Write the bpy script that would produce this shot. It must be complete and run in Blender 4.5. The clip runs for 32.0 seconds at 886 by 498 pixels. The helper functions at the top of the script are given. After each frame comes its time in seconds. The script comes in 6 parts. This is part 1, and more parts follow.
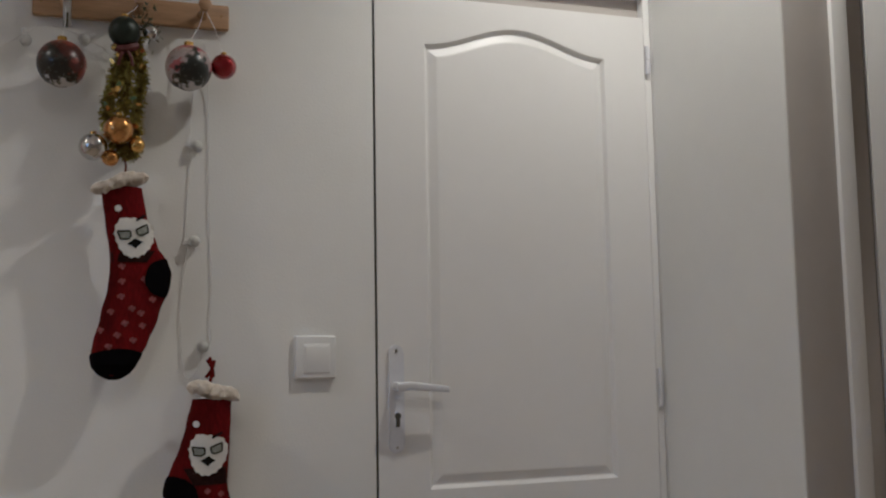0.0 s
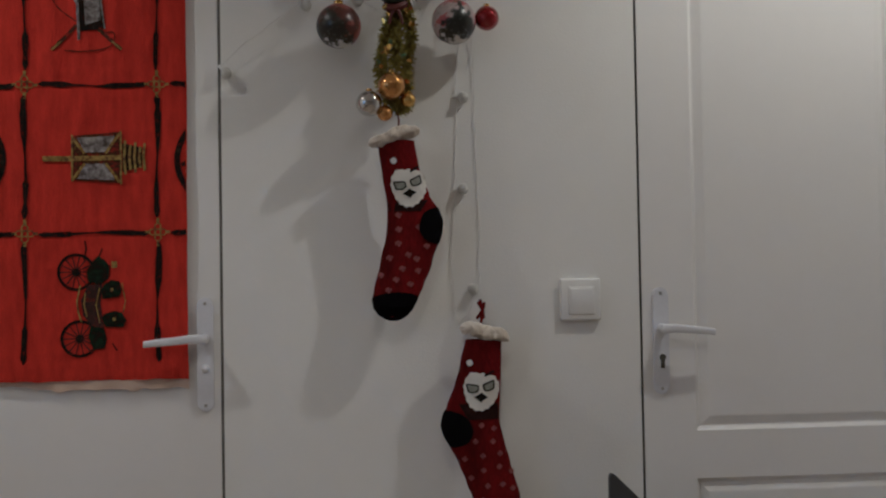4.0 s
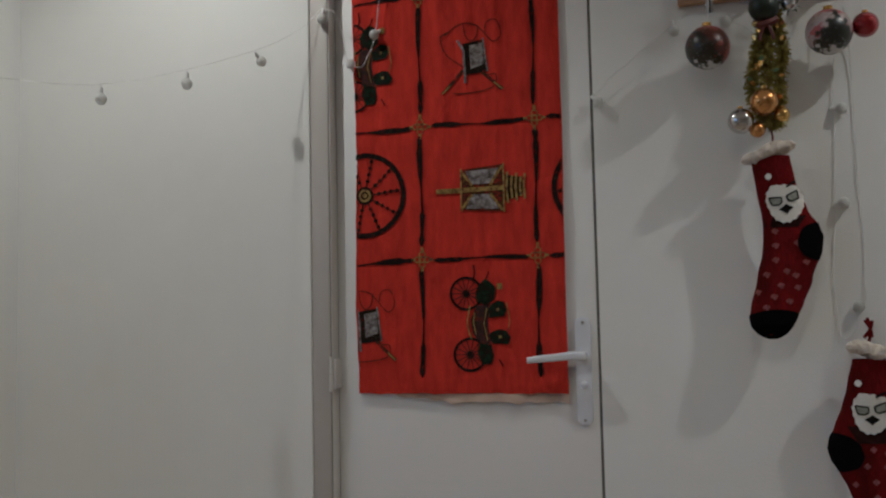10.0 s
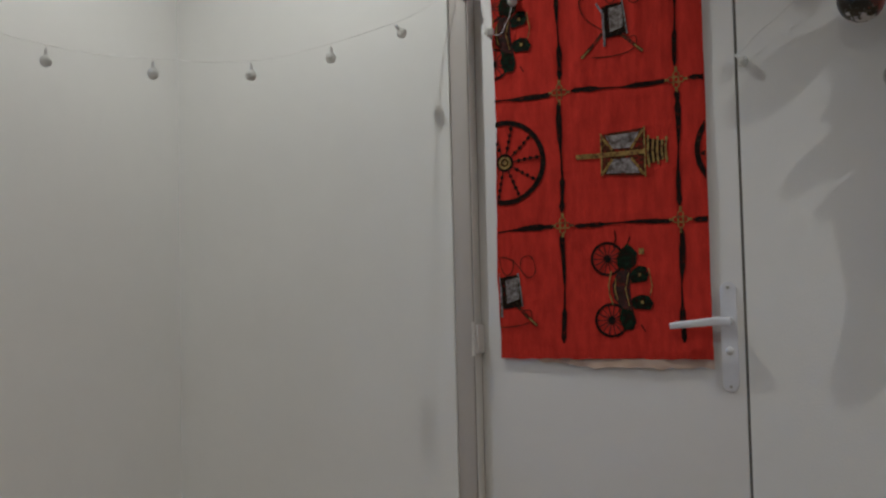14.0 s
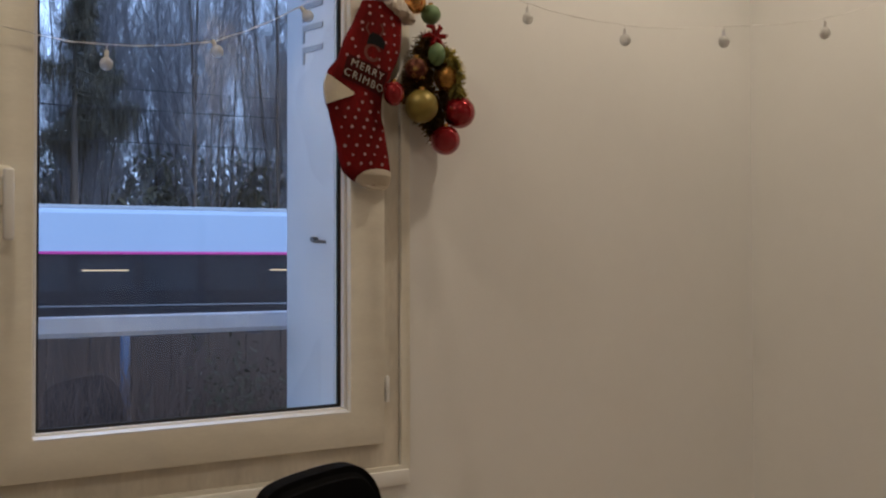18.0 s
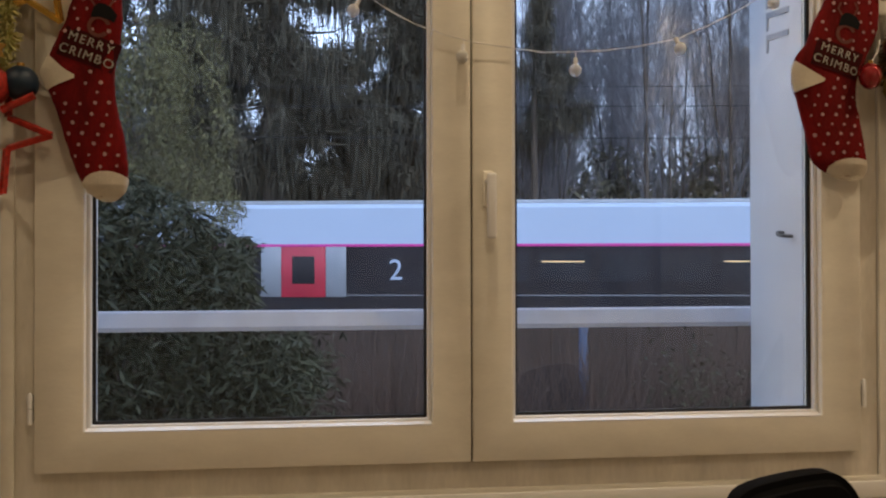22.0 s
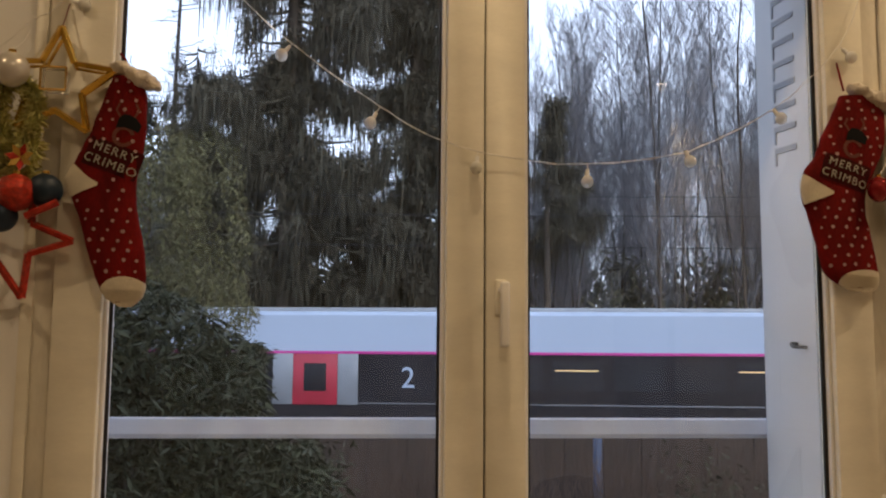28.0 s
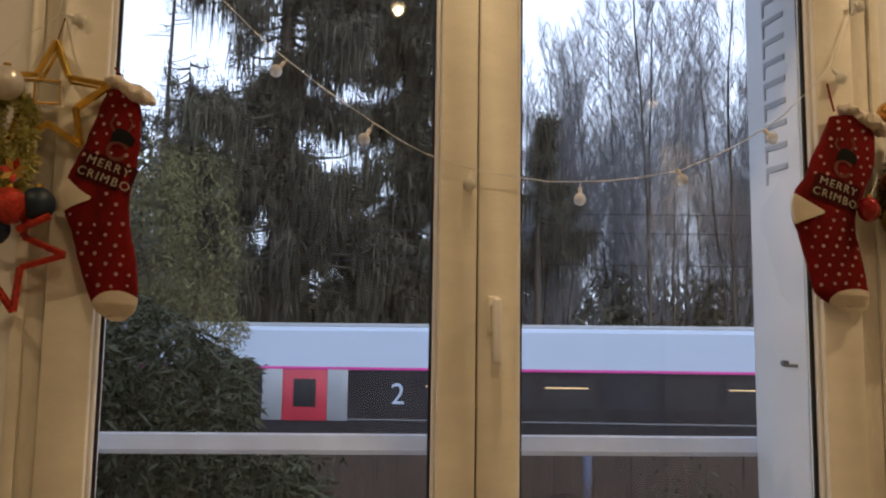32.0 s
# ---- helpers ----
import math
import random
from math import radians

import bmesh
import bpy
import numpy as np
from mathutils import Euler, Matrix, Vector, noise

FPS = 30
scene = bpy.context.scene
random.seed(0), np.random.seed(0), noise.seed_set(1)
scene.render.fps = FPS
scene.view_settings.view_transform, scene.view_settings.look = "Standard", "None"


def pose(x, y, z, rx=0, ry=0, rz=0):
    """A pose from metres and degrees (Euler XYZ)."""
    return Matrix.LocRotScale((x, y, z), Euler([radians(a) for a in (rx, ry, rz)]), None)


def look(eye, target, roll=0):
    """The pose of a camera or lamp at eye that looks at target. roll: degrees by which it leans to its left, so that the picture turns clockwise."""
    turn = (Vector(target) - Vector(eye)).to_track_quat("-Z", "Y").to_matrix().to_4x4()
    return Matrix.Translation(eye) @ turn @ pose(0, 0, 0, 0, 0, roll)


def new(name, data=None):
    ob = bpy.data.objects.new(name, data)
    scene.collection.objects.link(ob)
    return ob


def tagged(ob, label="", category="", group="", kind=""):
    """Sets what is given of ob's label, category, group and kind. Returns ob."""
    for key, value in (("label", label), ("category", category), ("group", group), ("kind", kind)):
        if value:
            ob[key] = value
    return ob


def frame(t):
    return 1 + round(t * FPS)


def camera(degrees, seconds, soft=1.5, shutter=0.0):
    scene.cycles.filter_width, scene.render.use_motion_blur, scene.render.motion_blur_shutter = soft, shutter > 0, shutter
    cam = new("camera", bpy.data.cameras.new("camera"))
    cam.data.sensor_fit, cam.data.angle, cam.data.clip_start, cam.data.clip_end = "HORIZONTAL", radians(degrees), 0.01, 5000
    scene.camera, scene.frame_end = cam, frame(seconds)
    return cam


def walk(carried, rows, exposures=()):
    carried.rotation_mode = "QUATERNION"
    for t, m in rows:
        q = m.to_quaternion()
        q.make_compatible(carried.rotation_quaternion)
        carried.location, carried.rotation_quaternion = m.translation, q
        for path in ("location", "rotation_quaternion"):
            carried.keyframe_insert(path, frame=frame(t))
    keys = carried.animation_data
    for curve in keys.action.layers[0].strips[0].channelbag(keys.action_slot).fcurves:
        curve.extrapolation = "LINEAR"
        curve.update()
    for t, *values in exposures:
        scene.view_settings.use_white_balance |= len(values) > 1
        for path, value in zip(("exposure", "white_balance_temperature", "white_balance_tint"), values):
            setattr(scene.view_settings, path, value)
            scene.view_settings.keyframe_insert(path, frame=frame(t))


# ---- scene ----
cam = camera(48.13, 32.0, soft=2.15)
PATH = [
    (0, pose(0.014, 0.136, 1.144, 95.77, 0.98, -18.50)),
    (0.5, pose(0.017, 0.132, 1.149, 95.45, 1.00, -18.39)),
    (1, pose(0.017, 0.134, 1.150, 95.34, 0.92, -18.44)),
    (1.5, pose(0.012, 0.136, 1.145, 95.08, 0.86, -18.59)),
    (2, pose(0.002, 0.126, 1.136, 94.36, 1.10, -15.35)),
    (2.5, pose(-0.021, 0.118, 1.149, 93.24, 0.95, -11.33)),
    (3, pose(-0.028, 0.108, 1.161, 92.97, 0.88, -8.64)),
    (3.5, pose(-0.024, 0.104, 1.166, 92.89, 0.86, -6.98)),
    (4, pose(-0.026, 0.098, 1.189, 91.54, 0.97, -4.19)),
    (4.5, pose(-0.042, 0.091, 1.172, 91.73, 1.04, -1.65)),
    (6.5, pose(-0.045, 0.082, 1.150, 92.33, 1.24, 1.50)),
    (7, pose(-0.045, 0.070, 1.147, 92.35, 1.13, 3.26)),
    (7.5, pose(-0.059, 0.056, 1.134, 93.17, 1.18, 8.57)),
    (8, pose(-0.060, 0.042, 1.134, 93.29, 1.17, 13.02)),
    (8.5, pose(-0.060, 0.031, 1.133, 93.24, 1.20, 15.44)),
    (9, pose(-0.058, 0.029, 1.127, 95.51, 1.08, 16.40)),
    (9.5, pose(-0.062, 0.022, 1.131, 96.48, 1.08, 16.15)),
    (10, pose(-0.063, 0.023, 1.139, 94.35, 1.15, 16.08)),
    (10.5, pose(-0.061, 0.026, 1.139, 94.34, 1.19, 16.23)),
    (11, pose(-0.058, 0.022, 1.132, 96.18, 1.20, 16.70)),
    (11.5, pose(-0.062, 0.020, 1.130, 95.82, 1.27, 16.85)),
    (12, pose(-0.059, 0.018, 1.133, 95.21, 1.31, 17.70)),
    (12.5, pose(-0.058, 0.019, 1.135, 95.06, 1.22, 17.28)),
    (13, pose(-0.059, 0.020, 1.130, 94.79, 1.19, 16.98)),
    (13.5, pose(-0.053, 0.017, 1.139, 93.82, 1.28, 18.62)),
    (14, pose(-0.044, 0.008, 1.131, 92.75, 1.30, 24.52)),
    (14.5, pose(-0.033, -0.006, 1.130, 92.96, 1.12, 32.15)),
    (16.5, pose(0.013, -0.016, 1.129, 92.02, 0.42, 42.42)),
    (17, pose(0.015, -0.031, 1.141, 91.86, 0.29, 49.98)),
    (17.5, pose(0.008, -0.035, 1.140, 91.09, 0.08, 53.67)),
    (18, pose(0.010, -0.029, 1.130, 91.00, 0.10, 57.01)),
    (18.5, pose(0.014, -0.028, 1.128, 90.33, 0.13, 59.08)),
    (19, pose(0.019, -0.026, 1.136, 89.99, -0.04, 64.15)),
    (19.5, pose(0.021, -0.036, 1.130, 90.78, -0.10, 68.95)),
    (20, pose(0.019, -0.043, 1.136, 90.31, -0.21, 73.56)),
    (20.5, pose(0.017, -0.050, 1.135, 90.70, -0.10, 76.25)),
    (21, pose(0.017, -0.054, 1.139, 90.76, 0.02, 79.09)),
    (21.5, pose(0.023, -0.054, 1.137, 90.79, 0.10, 81.15)),
    (22, pose(0.022, -0.059, 1.139, 90.53, 0.10, 82.65)),
    (22.5, pose(0.027, -0.056, 1.147, 91.74, 0.05, 83.30)),
    (23, pose(0.030, -0.051, 1.138, 92.93, 0.02, 83.45)),
    (23.5, pose(0.031, -0.053, 1.143, 92.67, -0.01, 83.70)),
    (24, pose(0.031, -0.059, 1.139, 93.96, -0.06, 83.51)),
    (24.5, pose(0.032, -0.061, 1.140, 94.62, -0.13, 83.49)),
    (25, pose(0.033, -0.060, 1.138, 95.15, -0.12, 83.52)),
    (25.5, pose(0.033, -0.060, 1.140, 95.92, -0.17, 83.51)),
    (27.5, pose(0.033, -0.060, 1.139, 96.65, -0.32, 83.46)),
    (28, pose(0.034, -0.061, 1.139, 96.74, -0.45, 83.37)),
    (28.5, pose(0.035, -0.061, 1.138, 96.91, -0.37, 83.39)),
    (29, pose(0.037, -0.061, 1.138, 97.38, -0.34, 83.43)),
    (29.5, pose(0.037, -0.061, 1.139, 97.38, -0.34, 83.43)),
    (30, pose(0.035, -0.062, 1.139, 97.36, -0.44, 83.40)),
    (30.5, pose(0.036, -0.063, 1.138, 97.19, -0.64, 83.20)),
    (31, pose(0.036, -0.065, 1.137, 97.56, -0.88, 82.92)),
    (31.5, pose(0.037, -0.064, 1.137, 97.80, -0.81, 82.83)),
    (32, pose(0.037, -0.065, 1.139, 97.68, -0.79, 82.79)),
]
# the clip's camera shifts its white balance as it turns from the lamp-lit doors to the window
EXPOSURES = [
    (0.0, 1.34, 3990, 8), (3.0, 1.30, 3980, 8), (4.0, 1.22, 3960, 8), (6.5, 1.50, 3880, 6), (9.0, 1.52, 3880, 6), (10.0, 1.24, 3880, 6), (12.0, 1.24, 3880, 6), (14.0, 1.27, 3880, 6), (16.5, 1.3, 3950, 10), (17.0, 1.3, 4050, 10), (17.5, 1.28, 4400, 10), (18.0, 1.26, 4550, 10),
    (19.0, 1.26, 4650, 10), (20.0, 1.24, 4640, 10), (21.0, 1.25, 4880, 10), (22.0, 1.47, 5120, 10), (24.0, 1.43, 5290, 10), (28.0, 1.35, 5690, 10), (32.0, 1.34, 5740, 10),
]
walk(cam, PATH, EXPOSURES)

# ---------- world, sun, lamps ----------
world = bpy.data.worlds.new("sky")
scene.world = world
world.use_nodes = True
wn = world.node_tree.nodes
wl = world.node_tree.links
sky = wn.new("ShaderNodeTexSky")
sky.sky_type = "NISHITA"
sky.sun_disc = False
sky.sun_elevation = radians(35)
sky.sun_rotation = radians(70)
sky.dust_density = 3.5
sky.ozone_density = 1.0
cloud = wn.new("ShaderNodeHueSaturation")
cloud.inputs["Saturation"].default_value = 0.7
wl.new(sky.outputs[0], cloud.inputs["Color"])
overcast = wn.new("ShaderNodeMixRGB")
overcast.inputs[0].default_value = 0.6
overcast.inputs[2].default_value = (8.0, 8.5, 9.7, 1)
wl.new(cloud.outputs[0], overcast.inputs[1])
wl.new(overcast.outputs[0], wn["Background"].inputs[0])
wn["Background"].inputs[1].default_value = 0.085

sun = new("sun", bpy.data.lights.new("sun", "SUN"))
sun.data.energy = 0.22
sun.data.angle = radians(20)
sun.data.color = (1.0, 0.97, 0.92)
sun.matrix_world = look((-34, 24, 50), (-20, 4, 0))

LAMP_COLOUR = (1.0, 0.66, 0.32)
LAMPS = [((1.055, 1.64, 2.585), 16.0, 150), ((-0.08, 0.21, 2.585), 9.8, 156), ((-1.29, 1.657, 2.585), 14.0, 140), ((-1.51, 0.21, 2.585), 9.0, 150), ((-0.9, -1.25, 2.585), 7.0, 154)]
for where, watt, cone in LAMPS:
    lamp = new("spot_light", bpy.data.lights.new("spot_light", "SPOT"))
    lamp.data.energy = watt
    lamp.data.color = LAMP_COLOUR
    lamp.data.shadow_soft_size = 0.02
    lamp.data.spot_size = radians(cone)
    lamp.data.spot_blend = 0.75
    lamp.location = where

FLOOR = -0.05
CEIL = 2.62
YA = 2.28      # the wall with the doors
XB = -1.87     # the wall with the window

# ---------- materials ----------
def mat(name, colour, rough=0.5, metal=0.0, vary=0.06, scale=6.0, bump=0.0, bump_scale=60.0, coat=0.0, sheen=0.0, spec=0.5, tones=None, detail=6.0, stretch=None):
    """A principled surface whose colour drifts at two scales and whose relief comes from noise."""
    m = bpy.data.materials.new(name)
    m.use_nodes = True
    n, l = m.node_tree.nodes, m.node_tree.links
    b = n["Principled BSDF"]
    b.inputs["Roughness"].default_value = rough
    b.inputs["Metallic"].default_value = metal
    b.inputs["Coat Weight"].default_value = coat
    b.inputs["Sheen Weight"].default_value = sheen
    b.inputs["Specular IOR Level"].default_value = spec
    tc = n.new("ShaderNodeTexCoord")
    vec = tc.outputs["Object"]
    if stretch:
        mp = n.new("ShaderNodeMapping")
        mp.inputs["Scale"].default_value = stretch
        l.new(vec, mp.inputs[0])
        vec = mp.outputs[0]
    big = n.new("ShaderNodeTexNoise")
    big.inputs["Scale"].default_value = scale
    big.inputs["Detail"].default_value = detail
    l.new(vec, big.inputs["Vector"])
    ramp = n.new("ShaderNodeValToRGB")
    c = Vector(colour[:3])
    if tones:
        e = ramp.color_ramp.elements
        e[0].position, e[1].position = tones[0][0], tones[-1][0]
        e[0].color, e[1].color = (*tones[0][1], 1), (*tones[-1][1], 1)
        for p, col in tones[1:-1]:
            x = e.new(p)
            x.color = (*col, 1)
    else:
        ramp.color_ramp.elements[0].position = 0.3
        ramp.color_ramp.elements[1].position = 0.7
        ramp.color_ramp.elements[0].color = (*(c * (1 - vary)), 1)
        ramp.color_ramp.elements[1].color = (*[min(1, v * (1 + vary)) for v in c], 1)
    l.new(big.outputs["Fac"], ramp.inputs[0])
    fine = n.new("ShaderNodeTexNoise")
    fine.inputs["Scale"].default_value = scale * 9
    fine.inputs["Detail"].default_value = 3
    l.new(vec, fine.inputs["Vector"])
    mix = n.new("ShaderNodeMixRGB")
    mix.blend_type = "MULTIPLY"
    mix.inputs[0].default_value = min(1.0, vary * 1.6)
    l.new(ramp.outputs[0], mix.inputs[1])
    l.new(fine.outputs["Fac"], mix.inputs[2])
    l.new(mix.outputs[0], b.inputs["Base Color"])
    if bump:
        bn = n.new("ShaderNodeTexNoise")
        bn.inputs["Scale"].default_value = bump_scale
        bn.inputs["Detail"].default_value = 4
        l.new(vec, bn.inputs["Vector"])
        bp = n.new("ShaderNodeBump")
        bp.inputs["Strength"].default_value = bump
        bp.inputs["Distance"].default_value = 0.002
        l.new(bn.outputs["Fac"], bp.inputs["Height"])
        l.new(bp.outputs[0], b.inputs["Normal"])
    return m


def glow(name, colour, strength):
    m = bpy.data.materials.new(name)
    m.use_nodes = True
    b = m.node_tree.nodes["Principled BSDF"]
    b.inputs["Base Color"].default_value = (*colour, 1)
    b.inputs["Emission Color"].default_value = (*colour, 1)
    b.inputs["Emission Strength"].default_value = strength
    return m


def clear(name, colour=(1, 1, 1), rough=0.0):
    m = bpy.data.materials.new(name)
    m.use_nodes = True
    b = m.node_tree.nodes["Principled BSDF"]
    b.inputs["Base Color"].default_value = (*colour, 1)
    b.inputs["Roughness"].default_value = rough
    b.inputs["Transmission Weight"].default_value = 1.0
    b.inputs["IOR"].default_value = 1.45
    return m


M_WALL = mat("white_wall_paint", (0.80, 0.795, 0.78), 0.6, vary=0.02, scale=2.5, bump=0.25, bump_scale=220)
M_UNSEEN = mat("beige_wall_paint", (0.70, 0.67, 0.62), 0.7, vary=0.03, scale=2.5, bump=0.2, bump_scale=200)
M_CEIL = mat("ceiling_paint", (0.82, 0.82, 0.81), 0.9, vary=0.02, bump=0.2, bump_scale=150)
M_FLOOR = mat("oak_floor", (0.60, 0.50, 0.38), 0.4, vary=0.25, scale=5, stretch=(1, 8, 1))
M_DOOR = mat("white_door_paint", (0.80, 0.79, 0.785), 0.38, vary=0.015, scale=3, bump=0.08, bump_scale=120)
# grey of the door frames; on the pier front it stands in for shade
M_FRAME = mat("grey_frame_and_pier_shade", (0.47, 0.44, 0.41), 0.45, vary=0.04, scale=4, bump=0.1, bump_scale=120)
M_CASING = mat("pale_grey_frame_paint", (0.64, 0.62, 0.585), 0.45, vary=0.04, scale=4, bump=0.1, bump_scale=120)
M_DARK = mat("shadow_gap_dark", (0.075, 0.070, 0.062), 0.9, vary=0.1)
M_PLASTIC = mat("white_plastic", (0.80, 0.80, 0.80), 0.3, vary=0.02, scale=12)
M_ENAMEL = mat("white_enamelled_metal", (0.73, 0.735, 0.79), 0.34, vary=0.05, scale=14, coat=0.1)
M_PVC = mat("white_window_plastic", (0.81, 0.78, 0.68), 0.35, vary=0.05, scale=9, bump=0.12, bump_scale=60, stretch=(1, 2.5, 0.12))
M_PVC_WORN = mat("worn_white_window_paint", (0.80, 0.76, 0.66), 0.5, vary=0.13, scale=14, bump=0.7, bump_scale=45, stretch=(1, 0.3, 1))
M_GAP_SHADE = mat("door_gap_shade", (0.17, 0.165, 0.15), 0.9, vary=0.15, scale=20)
M_GASKET = mat("black_rubber_gasket", (0.012, 0.012, 0.015), 0.7, vary=0.1)
M_GLASS = clear("window_glass")
M_GLASS.node_tree.nodes["Principled BSDF"].inputs["IOR"].default_value = 1.36
# white shutters: cool skylight put into the colour, slit shade into the darker grey
M_SHUTTER = mat("skylit_shutter_white", (0.52, 0.54, 0.57), 0.5, vary=0.04, scale=7, bump=0.1, stretch=(1, 1, 0.3))
M_SLIT = mat("shutter_slit_shade", (0.30, 0.32, 0.36), 0.7, vary=0.05)
# weathered white bar; dim blue daylight is put into its base colour
M_RAIL = mat("weathered_white_bar_in_daylight", (0.31, 0.35, 0.44), 0.55, vary=0.12, scale=9, bump=0.2, stretch=(1, 0.25, 1))
M_METAL = mat("worn_steel", (0.50, 0.49, 0.47), 0.35, 0.9, vary=0.1)
M_PINE = mat("pine_wood", (0.46, 0.29, 0.14), 0.5, vary=0.22, scale=9, bump=0.15, stretch=(0.6, 6, 6))
M_BRASS = mat("aged_brass", (0.40, 0.26, 0.12), 0.4, 0.8, vary=0.15)
M_WIRE = mat("silver_clear_wire", (0.82, 0.81, 0.80), 0.4, 0.1, vary=0.1, scale=40)
M_BULB = mat("milky_bulb_plastic", (0.80, 0.80, 0.78), 0.55, vary=0.03, scale=20)
M_BULB.node_tree.nodes["Principled BSDF"].inputs["Transmission Weight"].default_value = 0.5
M_BULB.node_tree.nodes["Principled BSDF"].inputs["IOR"].default_value = 1.15
M_RED_KNIT = mat("red_knitted_wool", (0.152, 0.0045, 0.0037), 0.95, vary=0.45, scale=25, bump=1.0, bump_scale=420, spec=0.12, stretch=(1, 0.35, 1))
M_WINE_KNIT = mat("wine_knitted_wool", (0.170, 0.006, 0.0045), 0.95, vary=0.35, scale=25, bump=1.0, bump_scale=420, spec=0.15, stretch=(1, 0.35, 1))
M_WINE_DARK = mat("dark_wine_knitted_wool", (0.060, 0.006, 0.007), 0.95, vary=0.35, scale=30, bump=0.8, bump_scale=420, spec=0.15)
M_DARKBAND = mat("charcoal_knitted_wool", (0.035, 0.014, 0.012), 0.95, vary=0.5, scale=60, bump=0.8, bump_scale=420, spec=0.08)
M_BLACK_KNIT = mat("black_knitted_wool", (0.004, 0.0035, 0.0045), 0.95, vary=0.2, scale=30, bump=0.8, bump_scale=420, spec=0.05)
M_CREAM_KNIT = mat("cream_knitted_wool", (0.62, 0.56, 0.44), 0.95, vary=0.1, scale=25, bump=0.8, bump_scale=420)
M_FLUFF = mat("cream_plush", (0.64, 0.57, 0.48), 1.0, vary=0.15, scale=40, bump=1.0, bump_scale=160, sheen=0.4)
M_PALE_DOT = mat("pale_pink_yarn", (0.30, 0.085, 0.075), 0.95, vary=0.4, scale=120, bump=0.6, bump_scale=400)
M_DOT_YARN = mat("pinkish_white_yarn", (0.48, 0.29, 0.27), 0.95, vary=0.35, scale=150)
M_WHITE_YARN = mat("white_yarn", (0.72, 0.70, 0.66), 0.9, vary=0.06, scale=40, bump=0.6, bump_scale=400)
M_WORD_YARN = mat("cream_yarn", (0.44, 0.40, 0.33), 0.95, vary=0.25, scale=150, bump=0.6, bump_scale=400)
M_DARK_YARN = mat("dark_yarn", (0.009, 0.009, 0.010), 0.95, vary=0.1, scale=40, spec=0.15)
M_LENS_YARN = mat("grey_green_yarn", (0.36, 0.37, 0.32), 0.9, vary=0.3, scale=60, bump=0.5, bump_scale=400)
M_BROWN_YARN = mat("brown_yarn", (0.13, 0.035, 0.022), 0.9, vary=0.1, scale=40)
M_TINSEL = mat("bright_gold_tinsel", (0.95, 0.76, 0.28), 0.25, 0.15, vary=0.4, scale=30)
M_TINSEL_OLD = mat("old_gold_tinsel", (0.60, 0.52, 0.12), 0.26, 0.4, vary=0.4, scale=60)
M_CRUMPLED = mat("crumpled_gold_foil", (0.62, 0.34, 0.06), 0.2, 0.9, vary=0.35, scale=40, bump=1.0, bump_scale=110)
M_RED_BALL = mat("red_glass_ball", (0.27, 0.005, 0.007), 0.14, 0.55, vary=0.1, coat=0.6)
M_RED_GLITTER = mat("red_glitter", (0.66, 0.04, 0.012), 0.30, 0.4, vary=0.5, scale=120, bump=0.9, bump_scale=500)
M_GOLD = mat("gold_foil", (0.80, 0.52, 0.12), 0.22, 1.0, vary=0.2, scale=20)
M_BRONZE = mat("flecked_bronze", (0.20, 0.075, 0.03), 0.25, 0.7, vary=0.4, scale=60, bump=0.8, bump_scale=140, tones=[(0.40, (0.10, 0.025, 0.012)), (0.54, (0.22, 0.08, 0.03)), (0.62, (0.70, 0.46, 0.12))])
M_STAR_GOLD = mat("shiny_gold_paint", (0.74, 0.46, 0.06), 0.24, 0.85, vary=0.2, scale=25)
M_COPPER = mat("copper_gold_ball", (0.62, 0.32, 0.07), 0.16, 0.9, vary=0.1, coat=0.3)
M_SILVER = mat("silver_ball", (0.62, 0.61, 0.60), 0.14, 1.0, vary=0.1)
M_PEARL = mat("pearl_ball", (0.60, 0.57, 0.52), 0.28, 0.3, vary=0.06, coat=0.4)
M_GREEN_BALL = mat("dark_green_ball", (0.018, 0.028, 0.02), 0.4, 0.2, vary=0.2)
M_BLUE_BALL = mat("dark_blue_ball", (0.008, 0.025, 0.055), 0.45, 0.2, vary=0.2)
M_OLIVE = mat("olive_gold_ball", (0.26, 0.20, 0.03), 0.42, 0.4, vary=0.1)
M_NEEDLE = mat("dark_green_plastic_needles", (0.035, 0.065, 0.035), 0.5, vary=0.4, scale=60)
M_DARK_RED = mat("dark_red_ribbon", (0.13, 0.022, 0.016), 0.6, vary=0.3, scale=60, bump=0.3)
M_DARK_TINSEL = mat("dark_gold_tinsel", (0.17, 0.105, 0.025), 0.3, 0.5, vary=0.5, scale=40)
M_MINT = mat("pale_green_leaf", (0.16, 0.25, 0.10), 0.5, 0.1, vary=0.2, scale=30)


